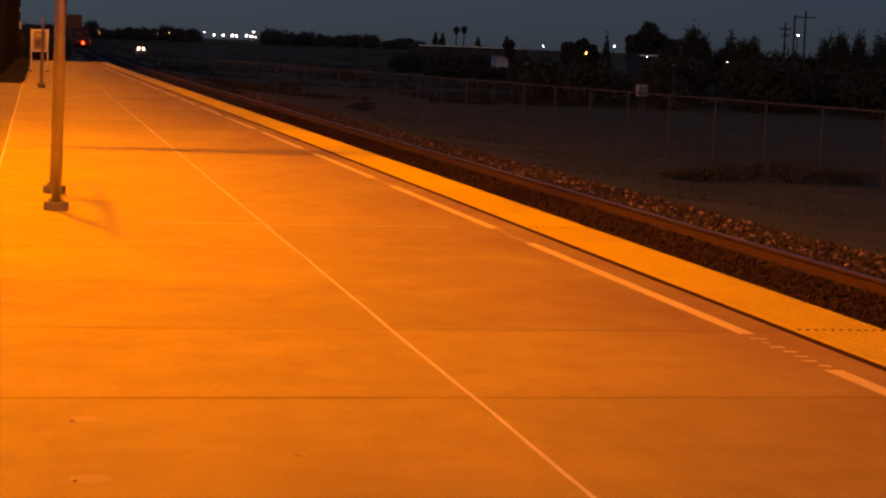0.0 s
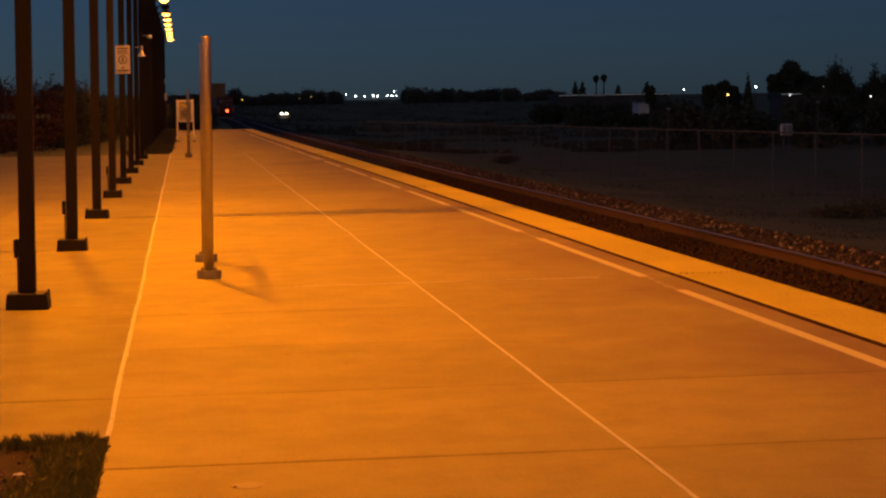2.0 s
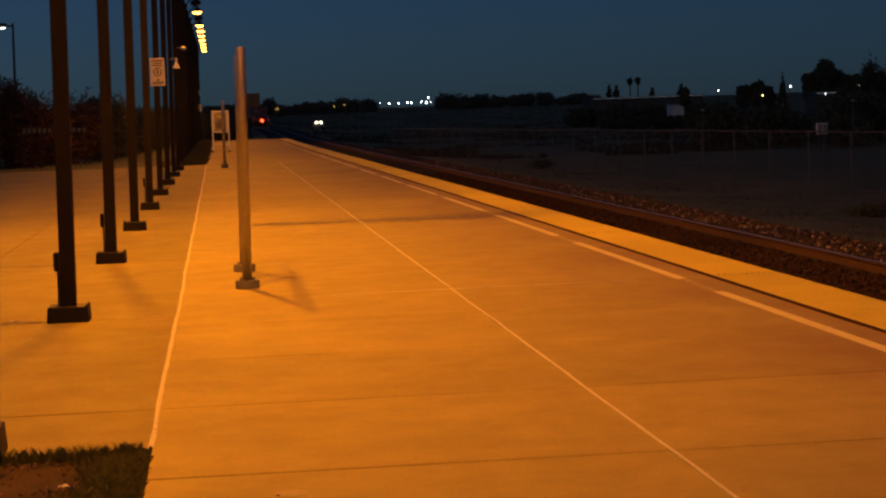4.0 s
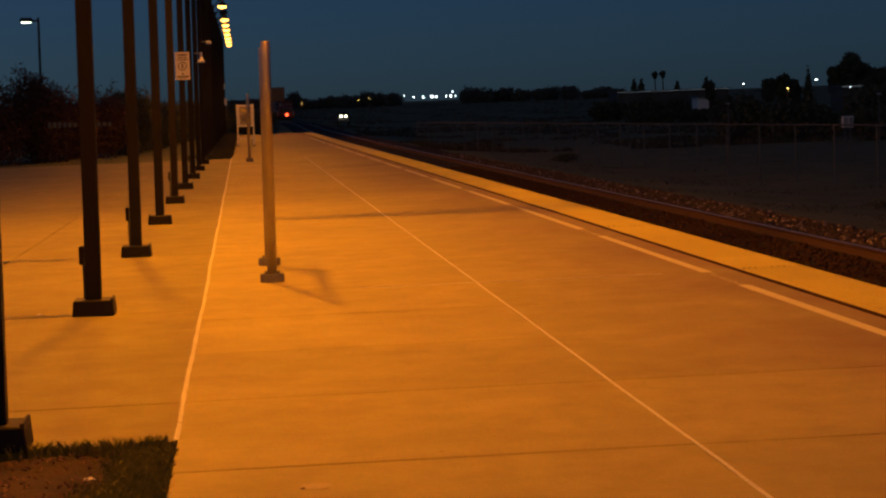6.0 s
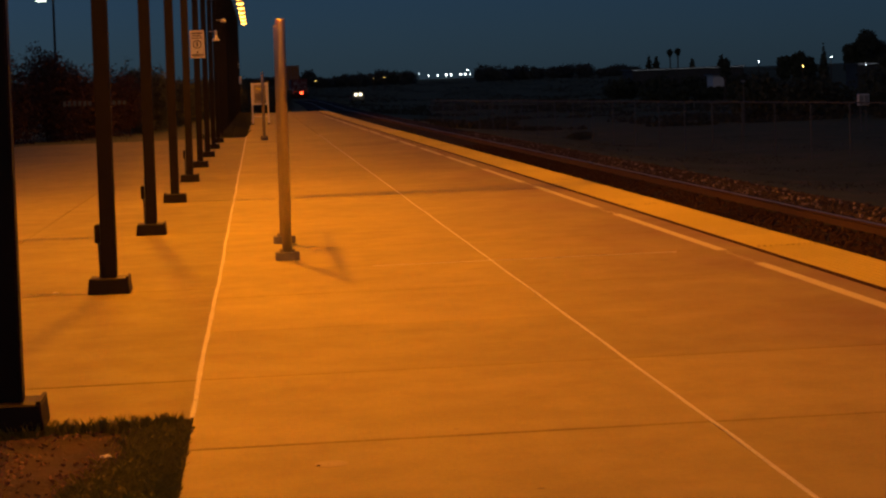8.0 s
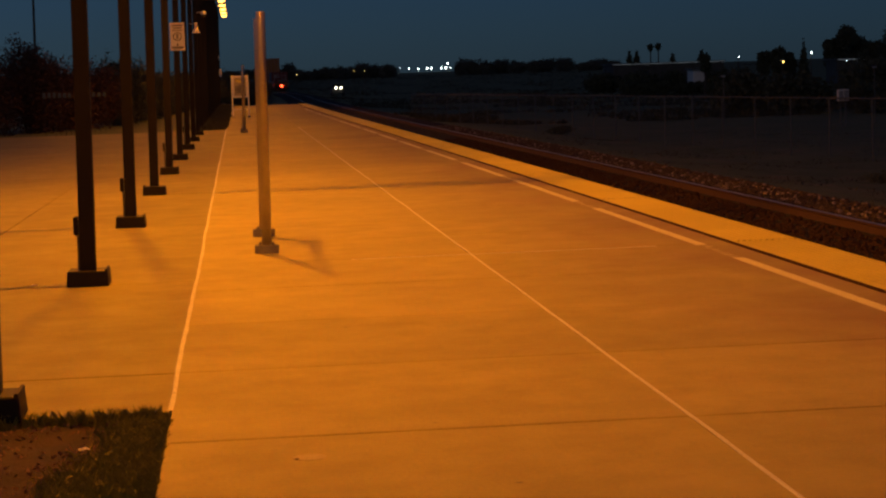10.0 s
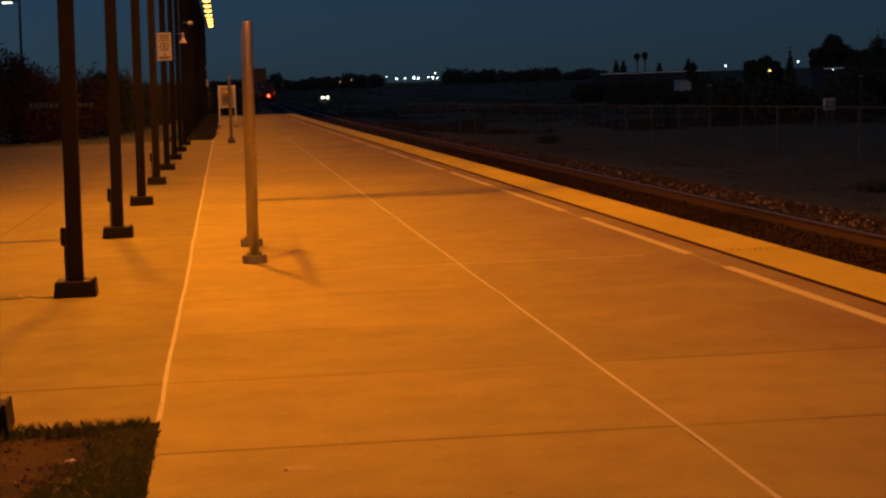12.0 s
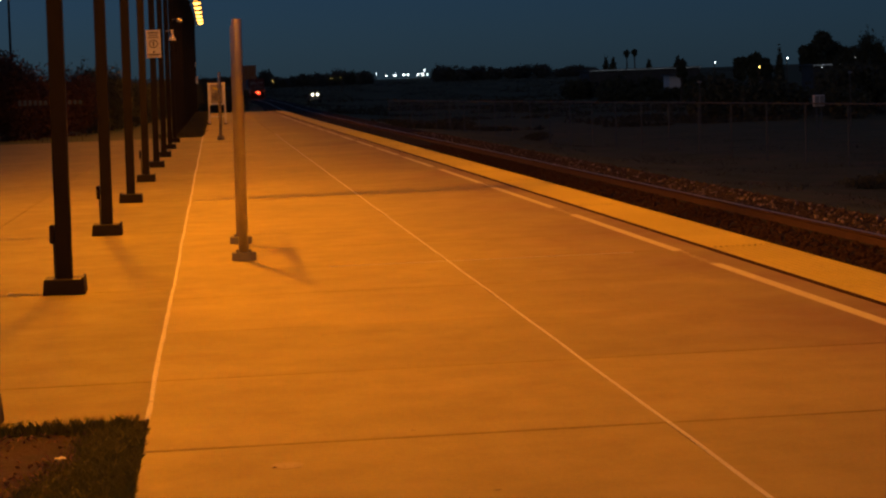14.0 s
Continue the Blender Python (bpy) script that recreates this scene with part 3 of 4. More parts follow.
pz = np.full(n, -0.018)
tagged(new("leaf_litter", blades("leaf_litter", px, py, pz, 0.013, 0.017, M_LITTER, 1.2)), "small dry leaves and bark on soil", "leaf litter", kind="stuff")
paper = thing("paper_scrap", "crumpled white paper scrap lying on soil", "litter", (-0.63, 8.32, -0.012))
bm = bmesh.new()
bmesh.ops.create_grid(bm, x_segments=4, y_segments=3, size=0.022)
for v in bm.verts:
    v.co = Vector((v.co.x * 1.1, v.co.y * 0.8, 0.008 + 0.012 * noise.noise(v.co * 60)))
part("sheet", bm, M_WHITE, paper)
scrap = copy_thing(paper, pose(-1.52, 15.3, 0.002, 0, 0, 40))
tagged(scrap, "small pale paper scrap lying on concrete", "litter")

# dry verge beyond the paving
n = 26000
px, py = rng.uniform(-1.3, -0.32, n), rng.uniform(63, 121, n)
tagged(new("dry_verge", blades("dry_verge", px, py, np.full(n, -0.05), 0.16, 0.03, M_DRY)), "dry brown grass verge beside the platform", "grass", kind="stuff")
n = 22000
px, py = rng.uniform(10.3, 26, n), 12 + 78 * rng.uniform(0, 1, n) ** 1.3
pz = np.array([ground_height(a, b) for a, b in zip(px, py)])
clump = np.array([noise.noise(Vector((a * 0.35, b * 0.35, 4))) for a, b in zip(px, py)]) > 0.05
tagged(new("field_weeds", blades("field_weeds", px[clump], py[clump], pz[clump], 0.07, 0.02, M_DRY)), "sparse dry weeds on the open ground", "weeds", kind="stuff")

# rough grass and low scrub over the far field
n = 46000
py = 112 + 400 * rng.uniform(0, 1, n) ** 1.7
px = 10.5 + rng.uniform(0, 1, n) * (12 + 0.22 * py)
clump = np.array([noise.noise(Vector((a * 0.12, b * 0.06, 7))) + 0.5 * noise.noise(Vector((a * 0.5, b * 0.3, 3))) for a, b in zip(px, py)]) > 0.0
px, py = px[clump], py[clump]
pz = np.array([ground_height(a, b) for a, b in zip(px, py)]) - 0.03
tagged(new("field_scrub", blades("field_scrub", px, py, pz, 0.28, 0.16, M_DRY, 0.6)), "rough dry grass and low scrub over the far field", "scrub", kind="stuff")

# ---- columns with lamps ----
COL_X = -1.11
LEAN = 0.75  # the platform falls slightly towards the track, so that plumb things lean against it, in degrees
LAMP_X, LAMP_Z = -0.50, 5.72


def column():
    c = thing("column", "square dark-brown painted steel column on a raised base", "column", (COL_X, 9.2, 0), "platform columns")
    part("shaft", box_bm(-0.058, 0.058, -0.058, 0.058, 0.11, 6.05, 0.008, segments=2), M_COL, c)
    bm = bmesh.new()
    bmesh.ops.create_cube(bm, size=1)
    for v in bm.verts:
        top = v.co.z > 0
        v.co = Vector((v.co.x * (0.295 if top else 0.315), v.co.y * (0.295 if top else 0.315), 0.118 if top else 0.0))
    bmesh.ops.bevel(bm, geom=bm.edges[:], offset=0.006, segments=1, affect="EDGES")
    part("base", bm, M_COL, c, "dark-brown steel base cover")
    part("lip", box_bm(0.128, 0.147, -0.146, 0.146, 0.114, 0.132, 0.003), M_COL, c)
    part("cap", box_bm(-0.075, 0.075, -0.075, 0.075, 6.05, 6.075, 0.004), M_COL, c)
    # arm that carries the lamp
    bm = bmesh.new()
    pts = [(0.05, 0, 5.55), (0.2, 0, 5.80), (0.34, 0, 5.93), (0.48, 0, 5.93), (0.53, 0, 5.86)]
    for a, b in zip(pts, pts[1:]):
        rod_bm(a, b, 0.022, n=8, bm=bm)
    part("arm", bm, M_COL, c)
    return c


def pendant(lit):
    p = thing("pendant_lamp", "sodium pendant lamp with a dark metal shade, " + ("lit orange" if lit else "unlit"), "lamp", (LAMP_X, 9.2, LAMP_Z), "platform lamps")
    part("shade", smooth(mesh_of("shade", lathe_bm([(0.20, 0.0), (0.205, 0.02), (0.17, 0.09), (0.09, 0.13), (0.05, 0.17), (0.03, 0.17), (0.03, 0.125), (0.08, 0.11), (0.155, 0.075), (0.19, 0.012)], 20), M_COL)), None, p)
    part("lens", smooth(mesh_of("lens", lathe_bm([(0.04, -0.115), (0.12, -0.09), (0.18, -0.03), (0.185, 0.004), (0.17, 0.010)], 20), M_SODIUM if lit else M_PANE)), None, p, "glowing orange glass lens" if lit else "dark glass lens")
    return p


first_col, lit_lamp, dark_lamp = column(), pendant(True), pendant(False)
first_col.matrix_basis = pose(COL_X - 0.01, 9.2, 0, 0, LEAN, 0)
POWER = [0.66, 0.74, 0.84, 1.12, 0.48, 0.38, 0.34, 0.30, 0.30, 0.34, 0.44, 0.0, 0.42, 0.0, 0.32, 0.3, 0.25, 0.25, 0.2, 0.2, 0.2]
TURNED = 3  # the one column whose arm reaches away from the track
first_lit = True
first_dark = True
for i in range(21):
    y = 9.2 + 6.035 * i
    away = i == TURNED
    lx = COL_X - 0.52 if away else LAMP_X
    if i:
        copy_thing(first_col, pose(COL_X + 0.006 * i, y, 0, 0, -LEAN if away else LEAN, 180 if away else 0))
    if POWER[i]:
        ob = lit_lamp if first_lit else copy_thing(lit_lamp, pose(lx, y, LAMP_Z))
        ob.matrix_basis = pose(lx, y, LAMP_Z)
        first_lit = False
        light = bpy.data.lights.new("sodium_light", "SPOT")
        light.energy = SODIUM * POWER[i]
        light.color = SODIUM_COLOR
        light.spot_size, light.spot_blend, light.shadow_soft_size = radians(LAMP_CONE), LAMP_BLEND, 0.08
        lamp = new("sodium_light", light)
        lamp.matrix_basis = pose(lx, y, LAMP_Z - 0.16, 0, 0 if away else -LAMP_TILT, 0)
    else:
        ob = dark_lamp if first_dark else copy_thing(dark_lamp, pose(lx, y, LAMP_Z))
        first_dark = False
        ob.matrix_basis = pose(lx, y, LAMP_Z)

# junction boxes on the columns' far side
for i in (1, 2, 4, 6):
    jb = thing("junction_box", "small dark metal junction box fixed to a column", "junction box", (COL_X + 0.006 * i - 0.074, 9.2 + 6.035 * i + 0.02, 0.45), "column boxes")
    part("housing", box_bm(-0.018, 0.014, -0.05, 0.05, -0.07, 0.07, 0.006), M_COL, jb)
    part("cover", box_bm(-0.022, -0.0185, -0.045, 0.045, -0.065, 0.065, 0.001), M_BLACK, jb)
    part("conduit", rod_bm((0.004, 0.02, -0.45), (0.004, 0.02, -0.07), 0.009, n=8), M_BLACK, jb)

# notice on a column: printed bars and a ring
notice = thing("notice_sign", "small white metal notice sign fixed to a column", "sign", (COL_X + 0.085, 9.2 + 6.035 * 5 - 0.066, 2.395))
part("panel", box_bm(-0.14, 0.14, -0.012, 0, -0.27, 0.27, 0.004), M_WHITE, notice)
for z, w, h in ((0.215, 0.20, 0.028), (0.165, 0.17, 0.022), (0.12, 0.20, 0.018), (-0.155, 0.04, 0.035), (-0.205, 0.23, 0.026), (-0.235, 0.20, 0.014)):
    part("text_bar", box_bm(-w / 2, w / 2, -0.0145, -0.0125, z - h / 2, z + h / 2), M_PRINT, notice)
bm = bmesh.new()
ring = [[bm.verts.new((r * math.cos(a * math.pi / 12), yy, r * math.sin(a * math.pi / 12))) for a in range(24)] for r, yy in ((0.085, -0.0125), (0.085, -0.0145), (0.066, -0.0145), (0.066, -0.0125))]
for a in range(4):
    for k in range(24):
        bm.faces.new((ring[a][k], ring[a][(k + 1) % 24], ring[(a + 1) % 4][(k + 1) % 24], ring[(a + 1) % 4][k]))
part("ring", bm, M_PRINT, notice)
part("bar", box_bm(-0.018, 0.018, -0.0145, -0.0125, -0.045, 0.045), M_PRINT, notice)

# loudspeaker, camera and small plates on farther columns
horn = thing("horn_loudspeaker", "pale cone-shaped horn loudspeaker hanging from a column bracket", "loudspeaker", (-0.88, 51.3, 2.74))
part("cone", smooth(mesh_of("cone", lathe_bm([(0.10, 0.0), (0.095, 0.02), (0.05, 0.10), (0.03, 0.16), (0.025, 0.16), (0.045, 0.09), (0.088, 0.012)], 16), M_WHITE)), None, horn)
part("driver", lathe_bm([(0.035, 0.16), (0.035, 0.25), (0.02, 0.27)], 12), M_WHITE, horn)
part("bracket", rod_bm((-0.17, 0.1, 0.24), (0, 0, 0.24), 0.012, n=8), M_GALV, horn)
cam_dome = thing("dome_camera", "small white dome camera on a column arm", "camera", (-0.76, 57.3, 3.40))
part("housing", smooth(mesh_of("housing", lathe_bm([(0.075, 0.0), (0.078, 0.04), (0.06, 0.08), (0.03, 0.10)], 16), M_WHITE)), None, cam_dome)
part("bubble", smooth(mesh_of("bubble", lathe_bm([(0.015, -0.06), (0.045, -0.045), (0.06, -0.004)], 16), M_PANE)), None, cam_dome)
part("arm", rod_bm((-0.28, 0.2, 0.07), (0, 0, 0.07), 0.015, n=8), M_GALV, cam_dome)
for x, y, z, h in ((-1.0, 129.82, 3.03, 0.34), (-0.90, 129.82, 2.06, 0.48)):
    pl = thing("column_plate", "small pale plate fixed to a far column", "sign", (x, y, z), "column plates")
    part("panel", box_bm(-0.09, 0.09, -0.012, 0, -h / 2, h / 2, 0.003), M_WHITE, pl)
    part("clip", box_bm(-0.06, -0.03, 0, 0.05, -0.02, 0.02), M_GALV, pl)

# ---- pairs of steel posts with a narrow board between them ----
def post_pair(y, gap, height, x):
    t = thing("sign_frame", "two round galvanised posts carrying a narrow board edge-on", "sign frame", (x, y, 0), "platform sign frames")
    for k in (0, 1):
        post = part("post", smooth(mesh_of("post", lathe_bm([(0.042, 0.06), (0.042, height - 0.012), (0.040, height - 0.003), (0.034, height)], 24), M_GALV)), None, t)
        post.location = (0, k * gap, 0)
        fl = part("flange", lathe_bm([(0.105, 0.0), (0.105, 0.066), (0.098, 0.072), (0.05, 0.072)], 28), M_PLATE, t, "dull grey base flange")
        fl.location = (0, k * gap, 0)
        for a in range(4):
            bo = part("bolt", lathe_bm([(0.012, 0.07), (0.012, 0.088), (0.007, 0.092)], 6, at=(0.078 * math.cos(a * 1.571 + 0.78), 0.078 * math.sin(a * 1.571 + 0.78), 0)), M_PLATE, t)
            bo.location = (0, k * gap, 0)
    t.matrix_basis = pose(x, y, 0, 0, LEAN, 0)
    part("board", box_bm(-0.014, 0.014, 0.05, gap - 0.05, height - 0.34, height - 0.10, 0.004), M_GALV, t, "thin metal board seen edge-on")
    return t


post_pair(17.40, 1.88, 2.085, 0.27)
post_pair(57.9, 1.9, 1.95, 0.25)

# ---- information board ----
info = thing("information_board", "white framed information case on two legs with a lit map", "notice board", (0.23, 83.5, 0))
for x in (-0.33, 0.33):
    part("leg", box_bm(x - 0.032, x + 0.032, -0.03, 0.03, 0, 1.74, 0.005), M_WHITE, info)
    part("foot", box_bm(x - 0.07, x + 0.07, -0.09, 0.09, 0, 0.03, 0.005), M_COL, info)
part("case", box_bm(-0.297, 0.297, -0.03, 0.03, 0.80, 1.72, 0.006), M_WHITE, info)
part("map", box_bm(-0.24, 0.24, -0.0345, -0.0305, 0.88, 1.64), M_POSTER, info, "printed map sheet behind glass")
part("header", box_bm(-0.35, 0.35, -0.045, 0.045, 1.742, 1.79, 0.005), M_COL, info, "dark header bar")
bm = box_bm(-0.17, 0.13, -0.038, -0.035, 1.42, 1.50)
bmesh.ops.rotate(bm, cent=(0, 0, 1.46), matrix=Matrix.Rotation(radians(22), 3, "Y"), verts=bm.verts[:])
part("stripe", bm, M_TACT, info, "yellow diagonal stripe")
for k in range(4):
    part("text_bar", box_bm(-0.2, 0.17 - 0.05 * (k % 2), -0.037, -0.035, 1.24 - 0.08 * k, 1.28 - 0.08 * k), M_PRINT, info)
part("crossbar", box_bm(-0.297, 0.297, -0.02, 0.02, 0.30, 0.34, 0.004), M_WHITE, info)

# small worn patches where old fittings were cut from the concrete
for x, y, r in ((0.29, 7.85, 0.07), (0.28, 6.78, 0.075)):
    patch = tagged(new("patched_hole"), "pale mortar patch with cut bolt stubs in concrete", "patch", kind="structure")
    patch.location = (x, y, 0.0012)
    part("mortar", lathe_bm([(r, -0.006), (r * 0.96, 0.0008), (r * 0.3, 0.0014)], 24), M_MORTAR, patch)
    for dx, dy in ((-0.05, -0.03),):
        part("bolt_stub", lathe_bm([(0.009, 0), (0.008, 0.003), (0.004, 0.004)], 8, at=(dx, dy, 0)), M_RUST, patch)
# ---- wire fence across the open ground ----
FA, FB = Vector((10.9, 123.75)), Vector((21.4, 40.0))
FTOP = 0.32
fence = thing("wire_fence", "grey chain-link fence with round steel posts", "fence")
run = (FB - FA).length
n = int(run / 3.05)
spots = []
for k in range(n + 1):
    p = FA + (FB - FA) * (k / n)
    gz = ground_height(p.x, p.y)
    spots.append((p.x, p.y, gz))
    part("post", rod_bm((p.x, p.y, gz - 0.1), (p.x, p.y, FTOP + 0.02), 0.028, n=8), M_FENCE, fence)
bm = bmesh.new()
rod_bm((FA.x, FA.y, FTOP), (FB.x, FB.y, FTOP), 0.024, n=6, bm=bm)
part("top_rail", bm, M_FENCE, fence)
wires_v, wires_f = [], []
along = Vector(((FB - FA).x, (FB - FA).y, 0)).normalized()
h = 1.85
step = 0.16
for k in range(int(run / step)):
    for sgn in (1, -1):
        p0 = Vector((FA.x, FA.y, FTOP - h)) + along * (k * step)
        p1 = p0 + along * (sgn * h * 0.75) + Vector((0, 0, h))
        if not 0 <= (p1 - Vector((FA.x, FA.y, p1.z))).dot(along) <= run:
            continue
        q = len(wires_v)
        o = along * 0.003
        o2 = Vector((-along.y, along.x, 0)) * 0.003
        wires_v += [tuple(p0 - o), tuple(p0 + o), tuple(p0 + o2), tuple(p1 - o), tuple(p1 + o), tuple(p1 + o2)]
        wires_f += [(q, q + 1, q + 4, q + 3), (q + 1, q + 2, q + 5, q + 4), (q + 2, q, q + 3, q + 5)]
tagged(part("mesh_wire", raw("mesh_wire", wires_v, wires_f, M_FENCE), None, fence, "woven wire mesh"), kind="stuff")


# ---- bushes and trees ----
def bush(x, y, w, d, h, count, size, material, label, group="", name="bush"):
    z = ground_height(x, y)
    blobs = []
    for k in range(9):
        a, r = rng.uniform(0, 6.28), rng.uniform(0.1, 0.6)
        s = rng.uniform(0.35, 0.6)
        blobs.append((x + w * r * math.cos(a), y + d * r * math.sin(a), z + h * rng.uniform(0.3, 0.66), w * s, d * s, h * rng.uniform(0.3, 0.42)))
    blobs.append((x, y, z + h * 0.35, w * 0.85, d * 0.85, h * 0.4))
    t = tagged(new(name), label, "tree" if name == "far_tree" else "bush", group)
    t.location = (x, y, z)
    ob = part("foliage", leaves("foliage", [(bx - x, by_ - y, bz - z, *r) for bx, by_, bz, *r in blobs], count, size, material), None, t)
    bm = bmesh.new()
    for k in range(5):
        a = k * 1.3
        rod_bm((0.1 * math.cos(a), 0.1 * math.sin(a), -0.1), (w * 0.4 * math.cos(a), d * 0.4 * math.sin(a), h * 0.6), 0.04, 0.012, 6, bm)
    part("stem", bm, M_BARK, t)
    return t


def tree(x, y, w, top, count, size, label, material=None, trunk=0.3, base=None, slim=False, group="distant trees"):
    """A tapered trunk, limbs and an uneven crown, with the crown's top at the given height."""
    z = ground_height(x, y) if base is None else base
    h = top - z
    t = tagged(new("tree"), label, "tree", group)
    t.location = (x, y, z)
    bm = bmesh.new()
    rod_bm((0, 0, -0.2), (0.02 * h, 0, h * 0.55), trunk * 0.5, trunk * 0.28, 8, bm)
    blobs = []
    for k in range(4 if slim else 11):
        a = rng.uniform(0, 6.28)
        if slim:
            f = (k + 0.5) / 4
            blobs.append((0, 0, h * (0.2 + 0.75 * f), w * 0.5 * (1.1 - f), w * 0.5 * (1.1 - f), h * 0.2))
            continue
        r, hh = w * 0.5 * rng.uniform(0.15, 0.68), h * rng.uniform(0.42, 0.84)
        tip = (r * math.cos(a), r * math.sin(a), hh)
        rod_bm((0.01 * h, 0, h * rng.uniform(0.25, 0.5)), tip, trunk * 0.2, trunk * 0.05, 6, bm)
        s = w * rng.uniform(0.16, 0.27)
        blobs.append((*tip, s, s, min(h * 0.19, s * 1.0)))
    part("trunk", bm, M_BARK, t)
    part("crown", leaves("crown", blobs, count, size, material or M_LEAF), None, t)
    return t


# hedge and scrub beyond the paving
for x, y, w, d, h, red in ((-8.6, 68, 1.9, 1.6, 2.9, 1), (-7.0, 69.5, 1.5, 1.4, 3.3, 1), (-6.3, 72, 1.6, 1.5, 2.7, 1), (-5.5, 75, 1.5, 1.8, 2.55, 1), (-4.6, 79, 1.4, 2.0, 2.6, 0), (-4.3, 84, 1.4, 2.4, 2.45, 0),
                           (-3.9, 90, 1.3, 2.6, 2.35, 0), (-3.5, 97, 1.3, 3.0, 2.3, 0), (-3.1, 105, 1.3, 3.2, 2.2, 0), (-2.9, 114, 1.3, 3.5, 2.2, 0), (-10.8, 70, 2.0, 2.0, 3.1, 0), (-2.6, 124, 1.4, 3.5, 2.3, 0),
                           (-1.8, 134, 1.6, 3.0, 2.5, 0), (-0.4, 142, 1.8, 3.0, 2.4, 0), (1.2, 150, 1.8, 3.0, 2.3, 0)):
    bush(x, y, w, d, h, 15000, 0.055, M_REDLEAF if red else M_LEAF, "bare-tipped reddish shrub beyond the paving" if red else "dense dark green shrub beyond the paving", "shrubs along the paving")

# low growth in front of the long warehouse
for k in range(11):
    x, y = 44 + 1.75 * k, 242 + 3 * math.sin(k * 2.3)
    bush(x, y, 1.9, 1.6, 2.7 + rng.uniform(-0.3, 0.3), 1300, 0.22, M_LEAF, "dark shrub in front of a warehouse", "warehouse shrubs")
for k in range(4):
    bush(40.6 + 1.3 * k, 206, 1.0, 1.0, 1.55 + rng.uniform(-0.15, 0.15), 900, 0.14, M_LEAF, "low dark shrub beside a pale shed", "shed shrubs")
for k in range(4):
    bush(46.6 + 1.05 * k, 207, 0.9, 0.9, 1.5 + rng.uniform(-0.1, 0.1), 900, 0.14, M_LEAF, "low dark shrub beside a pale shed", "shed shrubs")
# dense scrub past the fence
for k in range(32):
    f = k / 31
    x, y = 31.0 + 48.2 * f + rng.normal(0, 0.4), 118 + 6 * math.sin(k * 1.7) - 22 * f
    low = 34.9 < x < 38.4
    bush(x, y, 1.5 if low else rng.uniform(2.3, 3.2), 2.6, (1.8 if low else 2.6 if x < 33.6 else 3.35 if x < 46 else 3.0) + rng.uniform(-0.3, 0.3), 3600, 0.15, M_LEAF, "dense dark scrub beyond the wire fence", "scrub beyond the fence")
for x, y, w, h in ((14.85, 91.5, 0.9, 0.42), (16.0, 47.0, 1.3, 0.38), (17.3, 47.4, 1.5, 0.50), (18.8, 47.3, 1.6, 0.58), (20.3, 47.6, 1.5, 0.42)):
    bush(x, y, w, w * 0.7, h, 1600, 0.035, M_LEAF, "low dark weed clump on dry ground", "weed clumps", name="weed_clump")

for x, y, w, top in ((53.6, 200, 1.8, 3.0), (55.4, 200, 2.4, 3.2), (56.7, 202, 1.6, 2.9), (81.5, 262, 4.9, 6.2), (84.6, 265, 5.4, 6.2), (79.4, 262, 2.4, 4.6), (87.0, 262, 3.4, 4.4)):
    tree(x, y, w, top, 3600, 0.22, "broad dark tree in front of distant buildings")
for x, w, top in ((67.5, 1.5, 4.8), (68.3, 1.1, 6.0), (69.3, 1.3, 4.4), (72.3, 1.2, 4.9), (73.6, 1.3, 5.2), (74.8, 1.0, 4.6), (83.0, 1.2, 4.6), (84.6, 1.5, 5.4), (87.2, 1.6, 5.2), (89.8, 1.5, 5.3)):
    bush(x, 203, w, 1.4, (top + 1.56) / 1.06, 5200, 0.13, M_LEAF, "tall dense dark tree with foliage to the ground", "dense trees", name="far_tree")
for k in range(13):
    x = 66.2 + 2.0 * k
    bush(x, 204.5, 1.6, 1.5, 4.0 + rng.uniform(-0.3, 0.3), 3600, 0.15, M_LEAF, "dense dark thicket below taller trees", "thicket")
tree(47.7, 201, 1.5, 3.4, 1500, 0.14, "small rounded dark tree beside a pale shed")
tree(57.8, 200, 1.4, 3.4, 1400, 0.16, "narrow dark conifer in the distance", slim=True)
for x, top, w in ((69.5, 4.3, 1.9), (70.8, 4.2, 2.2), (77.3, 3.5, 2.2), (82.5, 4.0, 3.0)):
    tree(x, 350, w, top, 1300, 0.28, "narrow dark conifer in the distance", slim=True)
SKYLINE_X = (-8, 4, 11, 13.5, 15.5, 19.4, 23, 29, 30.5, 35, 39.4, 41, 54, 56, 58.8, 60.5, 64.8, 67.7, 72, 76.3, 80.6, 84.2, 86.3, 89.2, 91.6, 94.3, 98)
SKYLINE_TOP = (4.3, 4.4, 4.2, 6.6, 3.8, 3.9, 4.3, 4.1, 5.0, 5.0, 4.5, 2.2, 2.2, 5.1, 5.6, 4.3, 4.6, 4.9, 3.8, 4.7, 4.7, 5.2, 3.4, 2.9, 4.5, 3.6, 2.4)
x = -8.0
while x < 97:
    y = 500 + rng.uniform(-8, 8)
    h = np.interp(x, SKYLINE_X, SKYLINE_TOP) - ground_height(x, 500) - 0.15 + rng.uniform(-0.3, 0.3)
    if h > 1.5:
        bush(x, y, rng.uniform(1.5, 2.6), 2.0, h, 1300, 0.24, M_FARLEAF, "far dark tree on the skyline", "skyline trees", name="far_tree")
    x += rng.uniform(1.0, 1.9)


